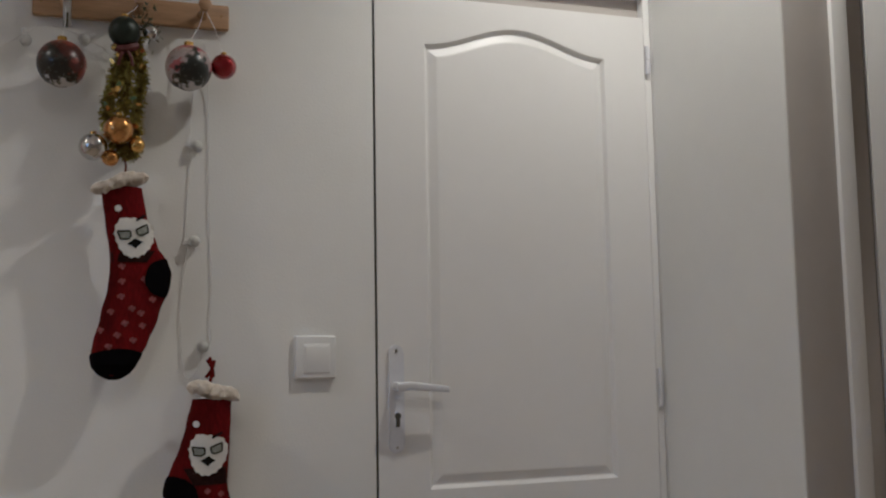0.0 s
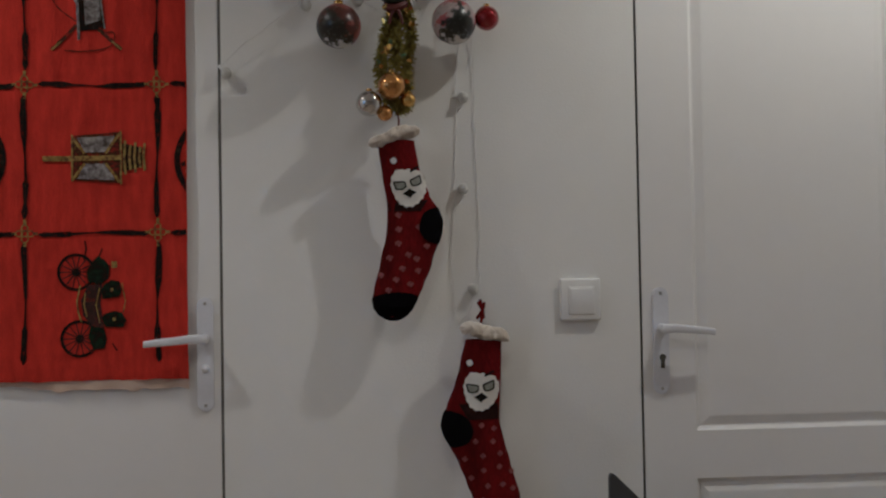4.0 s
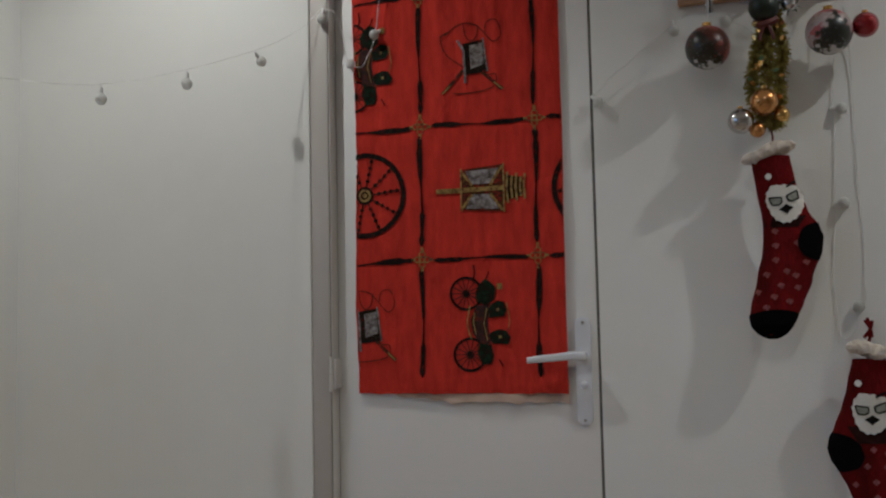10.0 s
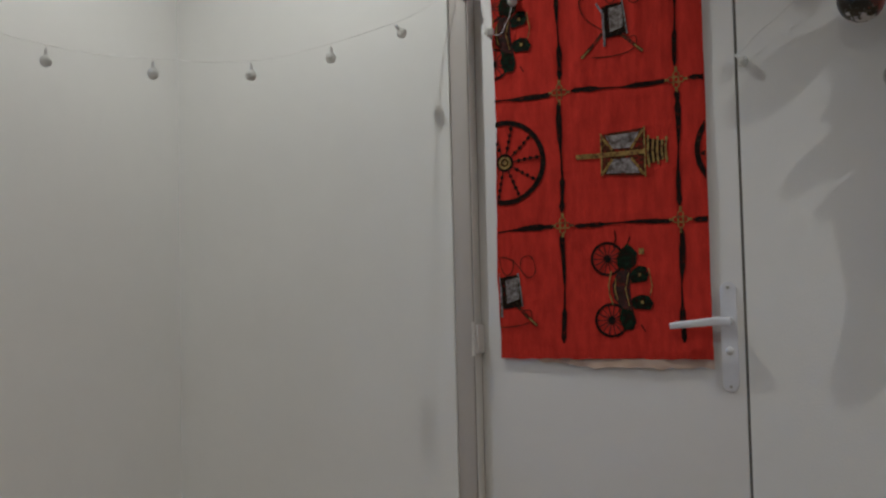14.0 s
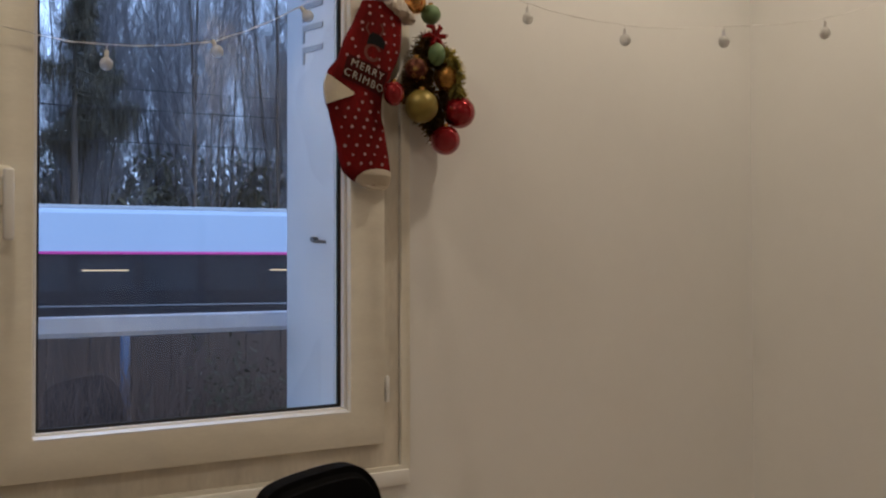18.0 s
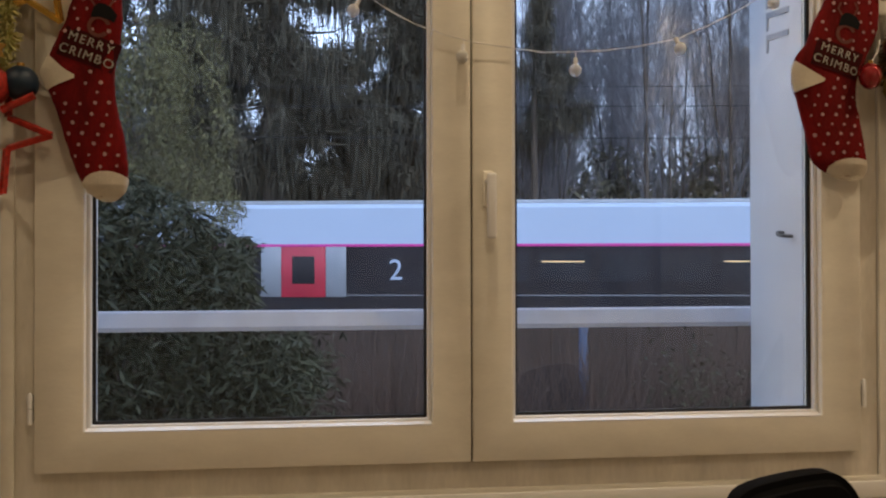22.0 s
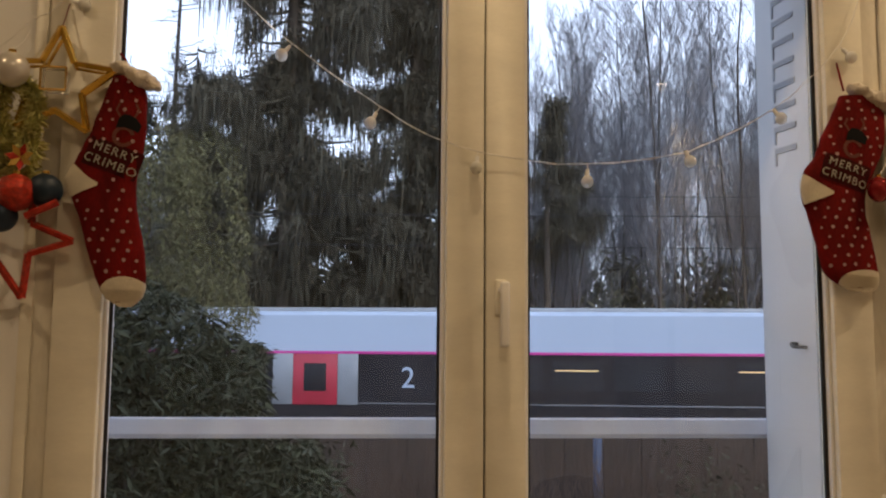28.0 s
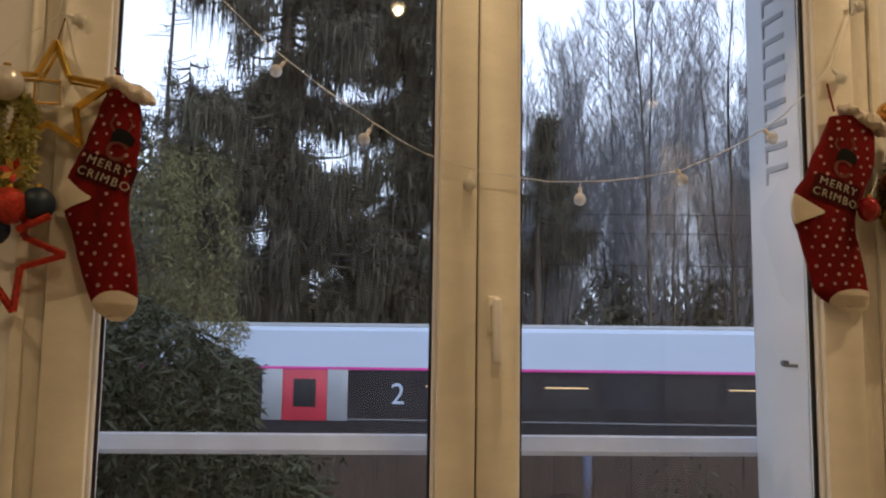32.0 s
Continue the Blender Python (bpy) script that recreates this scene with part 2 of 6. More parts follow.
def picture_ball(name, base, figure, accent, lean, rim):
    """A lacquered bauble with a dark printed figure, coloured patches and a pale snowy rim."""
    m = mat(name, base, 0.32, coat=0.08, vary=0.3, scale=45)
    n, l = m.node_tree.nodes, m.node_tree.links
    b = n["Principled BSDF"]
    tc = n.new("ShaderNodeTexCoord")
    xyz = n.new("ShaderNodeSeparateXYZ")
    l.new(tc.outputs["Object"], xyz.inputs[0])
    grain = n.new("ShaderNodeTexNoise")
    grain.inputs["Scale"].default_value = 60
    grain.inputs["Detail"].default_value = 5
    l.new(tc.outputs["Object"], grain.inputs["Vector"])
    blot = n.new("ShaderNodeTexNoise")
    blot.inputs["Scale"].default_value = 34
    l.new(tc.outputs["Object"], blot.inputs["Vector"])

    def calc(op, a, c):
        q = n.new("ShaderNodeMath")
        q.operation = op
        for k, v in enumerate((a, c)):
            if isinstance(v, (int, float)):
                q.inputs[k].default_value = v
            else:
                l.new(v, q.inputs[k])
        return q.outputs[0]

    def step(value):
        q = n.new("ShaderNodeMapRange")
        q.inputs["From Min"].default_value = -0.004
        q.inputs["From Max"].default_value = 0.004
        l.new(value, q.inputs["Value"])
        return q.outputs[0]

    def layer(under, mask, colour):
        q = n.new("ShaderNodeMixRGB")
        l.new(mask, q.inputs[0])
        l.new(under, q.inputs[1])
        q.inputs[2].default_value = (*colour, 1)
        return q.outputs[0]

    speck = n.new("ShaderNodeTexNoise")
    speck.inputs["Scale"].default_value = 130
    speck.inputs["Detail"].default_value = 3
    l.new(tc.outputs["Object"], speck.inputs["Vector"])
    rough = calc("MULTIPLY", calc("SUBTRACT", grain.outputs["Fac"], 0.5), 0.085)
    side = calc("ABSOLUTE", calc("SUBTRACT", xyz.outputs["X"], lean), 0)
    tree = calc("ADD", calc("SUBTRACT", calc("MULTIPLY", calc("SUBTRACT", 0.040, xyz.outputs["Y"]), 0.66), side), rough)
    red = calc("MULTIPLY", calc("SUBTRACT", blot.outputs["Fac"], 0.51), 0.16)
    snow = calc("ADD", calc("SUBTRACT", rim, xyz.outputs["Y"]), rough)
    flakes = calc("MULTIPLY", calc("SUBTRACT", speck.outputs["Fac"], 0.66), 0.06)
    col = b.inputs["Base Color"].links[0].from_socket
    col = layer(col, step(red), accent)
    col = layer(col, step(tree), figure)
    col = layer(col, step(flakes), (0.16, 0.15, 0.125))
    col = layer(col, step(snow), (0.58, 0.56, 0.53))
    l.new(col, b.inputs["Base Color"])
    return m


M_PRINT_BALL = picture_ball("decoupage_ball_a", (0.095, 0.022, 0.016), (0.014, 0.013, 0.010), (0.20, 0.045, 0.030), -0.020, -0.043)
M_PRINT_BALL2 = picture_ball("decoupage_ball_b", (0.50, 0.42, 0.41), (0.010, 0.012, 0.011), (0.34, 0.07, 0.08), 0.012, -0.042)
M_CLOTH = mat("red_cotton", (0.50, 0.032, 0.010), 0.9, vary=0.18, scale=14, bump=1.0, bump_scale=60, spec=0.12, stretch=(4, 1, 0.35))
M_LINING = mat("cream_lining", (0.55, 0.42, 0.33), 0.9, vary=0.06, scale=14, bump=0.3)
M_INK = mat("black_print", (0.014, 0.009, 0.010), 0.95, vary=0.3, scale=95, spec=0.1, tones=[(0.30, (0.16, 0.016, 0.009)), (0.40, (0.030, 0.014, 0.011)), (0.56, (0.012, 0.011, 0.010)), (0.70, (0.050, 0.034, 0.020))])
M_INK_BROWN = mat("brown_print", (0.10, 0.03, 0.018), 0.95, vary=0.3, scale=95, spec=0.1, tones=[(0.32, (0.33, 0.022, 0.010)), (0.45, (0.13, 0.030, 0.016)), (0.60, (0.05, 0.024, 0.014)), (0.72, (0.20, 0.10, 0.02))])
M_INK_GOLD = mat("ochre_print", (0.36, 0.22, 0.03), 0.85, vary=0.3, scale=110, tones=[(0.32, (0.10, 0.035, 0.012)), (0.45, (0.26, 0.15, 0.02)), (0.62, (0.40, 0.27, 0.04))])
M_INK_GREY = mat("grey_print", (0.30, 0.27, 0.26), 0.85, vary=0.35, scale=80, tones=[(0.32, (0.07, 0.05, 0.05)), (0.48, (0.22, 0.19, 0.18)), (0.66, (0.44, 0.41, 0.39))])
M_INK_PLUM = mat("plum_print", (0.075, 0.03, 0.04), 0.95, vary=0.4, scale=95, spec=0.1, tones=[(0.32, (0.19, 0.025, 0.016)), (0.46, (0.075, 0.034, 0.030)), (0.66, (0.035, 0.028, 0.026))])
M_INK_GREEN = mat("dark_green_print", (0.016, 0.03, 0.016), 0.95, vary=0.4, scale=95, spec=0.1, tones=[(0.34, (0.035, 0.014, 0.010)), (0.48, (0.014, 0.018, 0.012)), (0.66, (0.022, 0.042, 0.020))])
M_SEAT = mat("black_chair_fabric", (0.006, 0.006, 0.007), 0.95, vary=0.15, spec=0.1, bump=0.5, bump_scale=500)
M_SLATE = mat("dark_grey_plastic", (0.05, 0.052, 0.058), 0.5, vary=0.1)

# ---------- building helpers ----------
FA = Matrix(((1, 0, 0, 0), (0, 0, -1, YA), (0, 1, 0, 0), (0, 0, 0, 1)))    # u, v, w: along the door wall, up, into the room
FB = Matrix(((0, 0, 1, XB), (1, 0, 0, 0), (0, 1, 0, 0), (0, 0, 0, 1)))     # u, v, w: along the window wall, up, into the room
FW = Matrix.Identity(4)
BASE = {}


def thing(name, frame_m=FW, base=(0, 0, 0), label="", category="", group="", kind=""):
    """An empty at the base point of a thing; its parts are given in the same wall frame."""
    ob = new(name)
    ob.empty_display_size = 0.05
    ob.matrix_world = frame_m @ Matrix.Translation(base)
    BASE[ob.name] = Vector(base)
    return tagged(ob, label, category, group, kind)


def mesh_of(name, bm, material, smooth=True, sharp=40):
    me = bpy.data.meshes.new(name)
    if smooth:
        for f in bm.faces:
            f.smooth = True
        lim = radians(sharp)
        for e in bm.edges:
            if len(e.link_faces) == 2 and e.calc_face_angle(0.0) > lim:
                e.smooth = False
    bm.to_mesh(me)
    bm.free()
    me.materials.append(material)
    return me


def part(name, bm, material, parent, label="", smooth=True, recalc=True):
    """Links a bmesh as one mesh under a thing or part, in the coordinates of its wall frame."""
    base = BASE[parent.name]
    bmesh.ops.translate(bm, verts=bm.verts, vec=-base)
    if recalc:
        bmesh.ops.recalc_face_normals(bm, faces=bm.faces)
    ob = new(name, mesh_of(name, bm, material, smooth))
    ob.parent = parent
    BASE[ob.name] = base
    if label:
        ob["label"] = label
    return ob


def solo(name, bm, material, frame_m=FW, label="", category="", kind="", group="", smooth=True, recalc=True):
    if recalc:
        bmesh.ops.recalc_face_normals(bm, faces=bm.faces)
    c = Vector((0, 0, 0))
    for v in bm.verts:
        c += v.co
    c /= max(1, len(bm.verts))
    bmesh.ops.translate(bm, verts=bm.verts, vec=-c)
    ob = new(name, mesh_of(name, bm, material, smooth))
    ob.matrix_world = frame_m @ Matrix.Translation(c)
    BASE[ob.name] = c
    return tagged(ob, label, category, group, kind)


def B():
    return bmesh.new()


def box(bm, a, b, bevel=0.0, seg=2):
    a, b = Vector(a), Vector(b)
    r = bmesh.ops.create_cube(bm, size=1.0)
    vs = r["verts"]
    for v in vs:
        v.co = Vector(((a[i] + b[i]) / 2 + v.co[i] * (b[i] - a[i]) for i in range(3)))
    if bevel > 0:
        es = list({e for v in vs for e in v.link_edges})
        bmesh.ops.bevel(bm, geom=es, offset=bevel, segments=seg, affect="EDGES", profile=0.5)
    return bm


def prism(bm, outline, w0, w1):
    """A flat outline in (u, v), thick from w0 to w1."""
    lo = [bm.verts.new((p[0], p[1], w0)) for p in outline]
    hi = [bm.verts.new((p[0], p[1], w1)) for p in outline]
    bm.faces.new(hi)
    bm.faces.new(lo[::-1])
    k = len(outline)
    for i in range(k):
        j = (i + 1) % k
        bm.faces.new((lo[i], lo[j], hi[j], hi[i]))
    return bm


def tube(bm, pts, r, seg=6, closed=False, caps=True):
    """A round rod along points; r is a number or one for each point."""
    pts = [Vector(p) for p in pts]
    n = len(pts)
    rings = []
    up = Vector((0.13, 0.31, 0.94))
    for i, p in enumerate(pts):
        if closed:
            d = pts[(i + 1) % n] - pts[i - 1]
        else:
            d = pts[min(i + 1, n - 1)] - pts[max(i - 1, 0)]
        d.normalize()
        x = d.cross(up)
        if x.length < 1e-3:
            x = d.cross(Vector((1, 0, 0)))
        x.normalize()
        y = d.cross(x)
        rr = r[i] if isinstance(r, (list, tuple)) else r
        rings.append([bm.verts.new(p + rr * (math.cos(a) * x + math.sin(a) * y)) for a in (2 * math.pi * k / seg for k in range(seg))])
    m = n if closed else n - 1
    for i in range(m):
        a, b = rings[i], rings[(i + 1) % n]
        for k in range(seg):
            bm.faces.new((a[k], a[(k + 1) % seg], b[(k + 1) % seg], b[k]))
    if caps and not closed and seg > 2:
        bm.faces.new(rings[0][::-1])
        bm.faces.new(rings[-1])
    return bm


def ball(bm, c, r, useg=20, vseg=14, squash=(1, 1, 1)):
    m = Matrix.Translation(c) @ Matrix.Diagonal((r * squash[0], r * squash[1], r * squash[2], 1))
    bmesh.ops.create_uvsphere(bm, u_segments=useg, v_segments=vseg, radius=1.0, matrix=m)
    return bm


def spline(pts, k=6):
    """A smooth line through points (Catmull-Rom)."""
    p = [Vector(q) for q in pts]
    p = [2 * p[0] - p[1]] + p + [2 * p[-1] - p[-2]]
    out = []
    for i in range(1, len(p) - 2):
        for j in range(k):
            t = j / k
            a, b, c, d = p[i - 1], p[i], p[i + 1], p[i + 2]
            out.append(0.5 * ((2 * b) + (c - a) * t + (2 * a - 5 * b + 4 * c - d) * t * t + (3 * b - a - 3 * c + d) * t ** 3))
    out.append(p[-2])
    return out


def disc_poly(c, r, n=14, ry=None):
    ry = ry or r
    return [(c[0] + r * math.cos(2 * math.pi * k / n), c[1] + ry * math.sin(2 * math.pi * k / n)) for k in range(n)]


def writing(text, size, mtx):
    cu_ = bpy.data.curves.new("writing", "FONT")
    cu_.body = text
    cu_.size = size
    cu_.align_x = "CENTER"
    cu_.extrude = 0.0004
    cu_.space_character = 1.25 if size < 0.1 else 1.0
    tmp = new("writing", cu_)
    me = bpy.data.meshes.new_from_object(tmp)
    bpy.data.objects.remove(tmp)
    bm = B()
    bm.from_mesh(me)
    bmesh.ops.transform(bm, matrix=mtx, verts=bm.verts)
    return bm

# ---------- the shell of the room ----------
D1L, D1R, D1T = 0.576, 1.279, 1.967       # panelled door
D2R, D2T = -0.348, 1.985     # curtained door
WL, WR, WB_, WT = -0.620, 1.079, 0.690, 2.26   # window opening in its wall
PX, PY = 1.300, 1.775                     # the pier beside the panelled door
XE, YS = 2.55, -2.6                       # east and south walls

bm = B()
for (a, b, z0, z1) in ((-1.030, D2R + 0.003, D2T + 0.06, CEIL), (D2R + 0.003, D1L - 0.003, FLOOR, CEIL),
                       (D1L - 0.003, PX, D1T + 0.055, CEIL), (PX, XE + 0.2, FLOOR, CEIL)):
    box(bm, (a, YA, z0), (b, YA + 0.18, z1))
solo("wall_north", bm, M_WALL, label="white painted wall with two doors", category="wall", kind="structure", smooth=False)
bm = B()
for (a, b, z0, z1) in ((YS - 0.2, WL, FLOOR, CEIL), (WL, WR, FLOOR, WB_), (WL, WR, WT, CEIL), (WR, YA, FLOOR, CEIL)):
    box(bm, (XB - 0.30, a, z0), (XB, b, z1))
solo("wall_west", bm, M_WALL, label="white painted wall round the window", category="wall", kind="structure", smooth=False)
solo("wall_north_end", box(B(), (XB - 0.2, YA - 0.045, FLOOR), (-1.030, YA + 0.18, CEIL), 0.003), M_WALL, label="white painted wall beside the curtained door", category="wall", kind="structure", smooth=False)
solo("wall_south", box(B(), (XB, YS - 0.2, FLOOR), (XE + 0.2, YS, CEIL)), M_UNSEEN, label="plain beige wall", category="wall", kind="structure", smooth=False)
solo("wall_east", box(B(), (XE, YS, FLOOR), (XE + 0.2, PY + 0.03, CEIL)), M_UNSEEN, label="plain beige wall", category="wall", kind="structure", smooth=False)
solo("wall_pier", box(B(), (PX, PY, FLOOR), (PX + 0.113, YA, CEIL), 0.004), M_WALL, label="short white wall pier beside the panelled door", category="wall", kind="structure", smooth=False)
solo("wall_corridor", box(B(), (PX + 0.113, PY + 0.03, FLOOR), (XE + 0.2, PY + 0.17, CEIL)), M_WALL, label="white wall behind the pier", category="wall", kind="structure", smooth=False)
solo("floor", box(B(), (XB - 0.2, YS - 0.2, FLOOR - 0.1), (XE + 0.2, YA + 0.15, FLOOR)), M_FLOOR, label="brown wooden floor", category="floor", kind="structure", smooth=False)
solo("ceiling", box(B(), (XB - 0.3, YS - 0.2, CEIL), (XE + 0.2, YA + 0.18, CEIL + 0.15)), M_CEIL, label="white ceiling", category="ceiling", kind="structure", smooth=False)

solo("wall_base", box(B(), (XB - 0.3, YS - 0.2, -2.6), (XE + 0.2, YA + 0.18, FLOOR - 0.1)), M_UNSEEN, label="plain lower wall of the house below the room", category="wall", kind="structure", smooth=False)
# casing and leaf of a further door beside the pier
door = thing("door_3", FW, (1.7, PY + 0.02, FLOOR), "white door leaf in a slim white casing", "door", kind="structure")
part("casing", box(B(), (PX + 0.1135, PY - 0.014, FLOOR), (PX + 0.154, PY + 0.029, 2.1), 0.003), M_DOOR, door)
# added board: the shade on the white pier front is put into its grey
part("lining", box(B(), (PX + 0.001, PY - 0.005, FLOOR), (PX + 0.1125, PY - 0.0005, 2.1), 0.0015), M_FRAME, door, "thin added board on the pier front, its shade put into the grey")
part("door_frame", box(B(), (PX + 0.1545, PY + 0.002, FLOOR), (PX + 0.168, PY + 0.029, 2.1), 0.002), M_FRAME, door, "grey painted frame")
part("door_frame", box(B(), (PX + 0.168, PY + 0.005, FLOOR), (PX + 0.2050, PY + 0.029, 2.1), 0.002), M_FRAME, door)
part("shadow_gap", box(B(), (PX + 0.205, PY + 0.012, FLOOR), (PX + 0.2115, PY + 0.029, 2.08)), M_GASKET, door)
part("leaf", box(B(), (PX + 0.212, PY + 0.003, FLOOR + 0.01), (PX + 0.90, PY + 0.029, 2.08), 0.003), M_DOOR, door)

# ---------- the panelled door ----------
def offset_outline(o, d):
    """Moves a counter-clockwise outline inwards by d."""
    n = len(o)
    out = []
    for i in range(n):
        a, b, c = Vector(o[i - 1]), Vector(o[i]), Vector(o[(i + 1) % n])
        e1, e2 = (b - a).normalized(), (c - b).normalized()
        n1, n2 = Vector((-e1.y, e1.x)), Vector((-e2.y, e2.x))
        m = (n1 + n2)
        m /= max(0.3, m.length_squared / 2)
        out.append((b + m * d)[:])
    return out


def moulding(bm, outline, steps):
    """outline: a list of points, or a function that gives the outline moved inwards by d."""
    grown = outline if callable(outline) else (lambda d: offset_outline(outline, d))
    rings = [[bm.verts.new((p[0], p[1], w)) for p in grown(d)] for d, w in steps]
    k = len(rings[0])
    for a, b in zip(rings, rings[1:]):
        for i in range(k):
            j = (i + 1) % k
            bm.faces.new((a[i], a[j], b[j], b[i]))
    bm.faces.new(rings[-1])


def arch_height(u):
    return 1.853 + 0.053 * 0.5 * (1 + math.cos(math.pi * (2 * (u - PL) / (PR - PL) - 1)))


def arch_outline(d):
    top = [PR - d - (PR - PL - 2 * d) * k / 48 for k in range(49)]
    return [(PL + d, 0.833 + d), (PR - d, 0.833 + d)] + [(u, arch_height(u) - d) for u in top]


PL, PR = 0.697, 1.166
ARCH = arch_outline(0.0)[2:][::-1]
LOWER = [(PL - 0.004, 0.16), (PR + 0.004, 0.16), (PR + 0.004, 0.727), (PL - 0.004, 0.727)]
door = thing("door_1", FA, (0.93, FLOOR, 0), "white panelled interior door with an arched upper panel, closed", "door", kind="structure")
bm = B()
z = 0.0
prism(bm, [(D1L + 0.003, FLOOR + 0.01), (PL, FLOOR + 0.01), (PL, D1T), (D1L + 0.003, D1T)], -0.04, z)
prism(bm, [(PR, FLOOR + 0.01), (D1R - 0.002, FLOOR + 0.01), (D1R - 0.002, D1T), (PR, D1T)], -0.04, z)
prism(bm, ARCH + [(PR, D1T), (PL, D1T)], -0.04, z)
prism(bm, [(PL, 0.727), (PR, 0.727), (PR, 0.833), (PL, 0.833)], -0.04, z)
prism(bm, [(PL, FLOOR + 0.01), (PR, FLOOR + 0.01), (PR, 0.16), (PL, 0.16)], -0.04, z)
part("leaf", bm, M_DOOR, door, smooth=False)
PROFILE = [(0.0, 0.0), (0.002, -0.0015), (0.008, -0.0095), (0.011, -0.010), (0.030, -0.0035), (0.034, -0.003)]
bm = B()
moulding(bm, arch_outline, PROFILE)
part("upper_panel", bm, M_DOOR, door, "arched moulded panel", smooth=False)
bm = B()
moulding(bm, LOWER, PROFILE)
part("lower_panel", bm, M_DOOR, door, "rectangular moulded panel", smooth=False)
part("shadow_gap", box(B(), (D1L - 0.003, FLOOR, -0.05), (D1L + 0.003, D1T + 0.003, -0.005)), M_DARK, door)
part("shadow_gap", box(B(), (D1R - 0.002, FLOOR, -0.05), (D1R + 0.0015, D1T + 0.003, -0.012)), M_DARK, door)
part("jamb", box(B(), (D1R + 0.0015, FLOOR, -0.05), (PX - 0.002, D1T + 0.055, -0.003), 0.001), M_DOOR, door)
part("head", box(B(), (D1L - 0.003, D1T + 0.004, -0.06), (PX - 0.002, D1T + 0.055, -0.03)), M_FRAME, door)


def hinge(parent, u, v0, v1, w=0.004, m=M_ENAMEL):
    bm = B()
    tube(bm, [(u, v0, w), (u, v0 + 0.004, w), (u, (v0 + v1) / 2 - 0.001, w)], 0.0055, 10)
    tube(bm, [(u, (v0 + v1) / 2 + 0.001, w), (u, v1 - 0.004, w), (u, v1, w)], 0.0055, 10)
    box(bm, (u + 0.003, v0 + 0.006, -0.0005), (u + 0.011, v1 - 0.006, w - 0.002), 0.001)
    return part("hinge", bm, m, parent, "painted barrel hinge")


hinge(door, 1.284, 1.822, 1.893)
hinge(door, 1.286, 0.998, 1.090)
hinge(door, 1.286, 0.20, 0.28)


def lever_set(parent, u, vtop, vbot, side, lever_v, tip_u, key=True):
    """A long back plate with a flat lever; side is +1 where the lever points to greater u."""
    hw = 0.0175
    o = [(u + hw * math.cos(a), vtop - hw + hw * math.sin(a)) for a in (math.pi * k / 12 for k in range(13))]
    o += [(u + hw * math.cos(a), vbot + hw + hw * math.sin(a)) for a in (math.pi + math.pi * k / 12 for k in range(13))]
    bm = B()
    prism(bm, o, 0.0, 0.008)
    es = [e for e in bm.edges if all(abs(v.co.z - 0.008) < 1e-6 for v in e.verts)]
    bmesh.ops.bevel(bm, geom=es, offset=0.0035, segments=2, affect="EDGES")
    plate = part("back_plate", bm, M_ENAMEL, parent, "white enamelled handle plate")
    bm = B()
    tube(bm, [(u, lever_v, 0.004), (u, lever_v, 0.048)], 0.010, 14)
    part("neck", bm, M_ENAMEL, plate)
    bm = B()
    pts = [(u - side * 0.010, lever_v, 0.047), (u + side * 0.02, lever_v + 0.002, 0.050), (u + (tip_u - u) * 0.5, lever_v - 0.002, 0.050), (u + (tip_u - u) * 0.8, lever_v - 0.005, 0.048), (tip_u, lever_v - 0.008, 0.045)]
    rings = []
    for (pu, pv, pw), hh, hd in zip(pts, (0.0095, 0.0095, 0.0085, 0.0078, 0.0070), (0.007, 0.007, 0.006, 0.006, 0.0055)):
        rings.append([bm.verts.new((pu, pv + hh * math.copysign(abs(math.sin(a)) ** 0.5, math.sin(a)), pw + hd * math.copysign(abs(math.cos(a)) ** 0.5, math.cos(a)))) for a in (2 * math.pi * k / 12 + 0.13 for k in range(12))])
    for a, b in zip(rings, rings[1:]):
        for k in range(12):
            bm.faces.new((a[k], a[(k + 1) % 12], b[(k + 1) % 12], b[k]))
    bm.faces.new(rings[0])
    bm.faces.new(rings[-1])
    part("lever", bm, M_ENAMEL, plate)
    if key:
        kv = lever_v - 0.065
        bm = B()
        prism(bm, disc_poly((u + 0.002, kv), 0.0075, 14), 0.0081, 0.0092)
        prism(bm, [(u - 0.0025, kv - 0.024), (u + 0.0065, kv - 0.024), (u + 0.0065, kv), (u - 0.0025, kv)], 0.0079, 0.0090)
        part("keyhole", bm, M_DARK, plate)
    for sv in (vtop - 0.013, vbot + 0.013):
        bm = B()
        prism(bm, disc_poly((u, sv), 0.0035, 10), 0.0075, 0.0092)
        part("screw", bm, M_METAL, plate)
    if not key:
        bm = B()
        ball(bm, (u, lever_v - 0.065, 0.008), 0.009, 12, 8, (1, 1, 0.6))
        part("lock_knob", bm, M_ENAMEL, plate)


lever_set(door, 0.619, 1.155, 0.917, 1, 1.064, 0.728)

# ---------- the curtained door ----------
door = thing("door_2", FA, (-0.67, FLOOR, 0), "plain white door, closed, half covered by a red curtain", "door", kind="structure")
part("leaf", box(B(), (-0.9785, FLOOR + 0.01, -0.04), (D2R - 0.003, D2T, 0.0), 0.003), M_DOOR, door)
# shallow filler strip with the shade of the open gap put into its grey
part("shadow_gap", box(B(), (D2R - 0.003, FLOOR, -0.05), (D2R + 0.003, D2T + 0.003, -0.002)), M_GAP_SHADE, door)
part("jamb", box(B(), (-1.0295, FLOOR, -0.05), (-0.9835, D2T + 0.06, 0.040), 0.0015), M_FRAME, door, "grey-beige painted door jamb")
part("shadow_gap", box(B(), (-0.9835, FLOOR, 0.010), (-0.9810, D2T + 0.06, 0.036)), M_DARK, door)
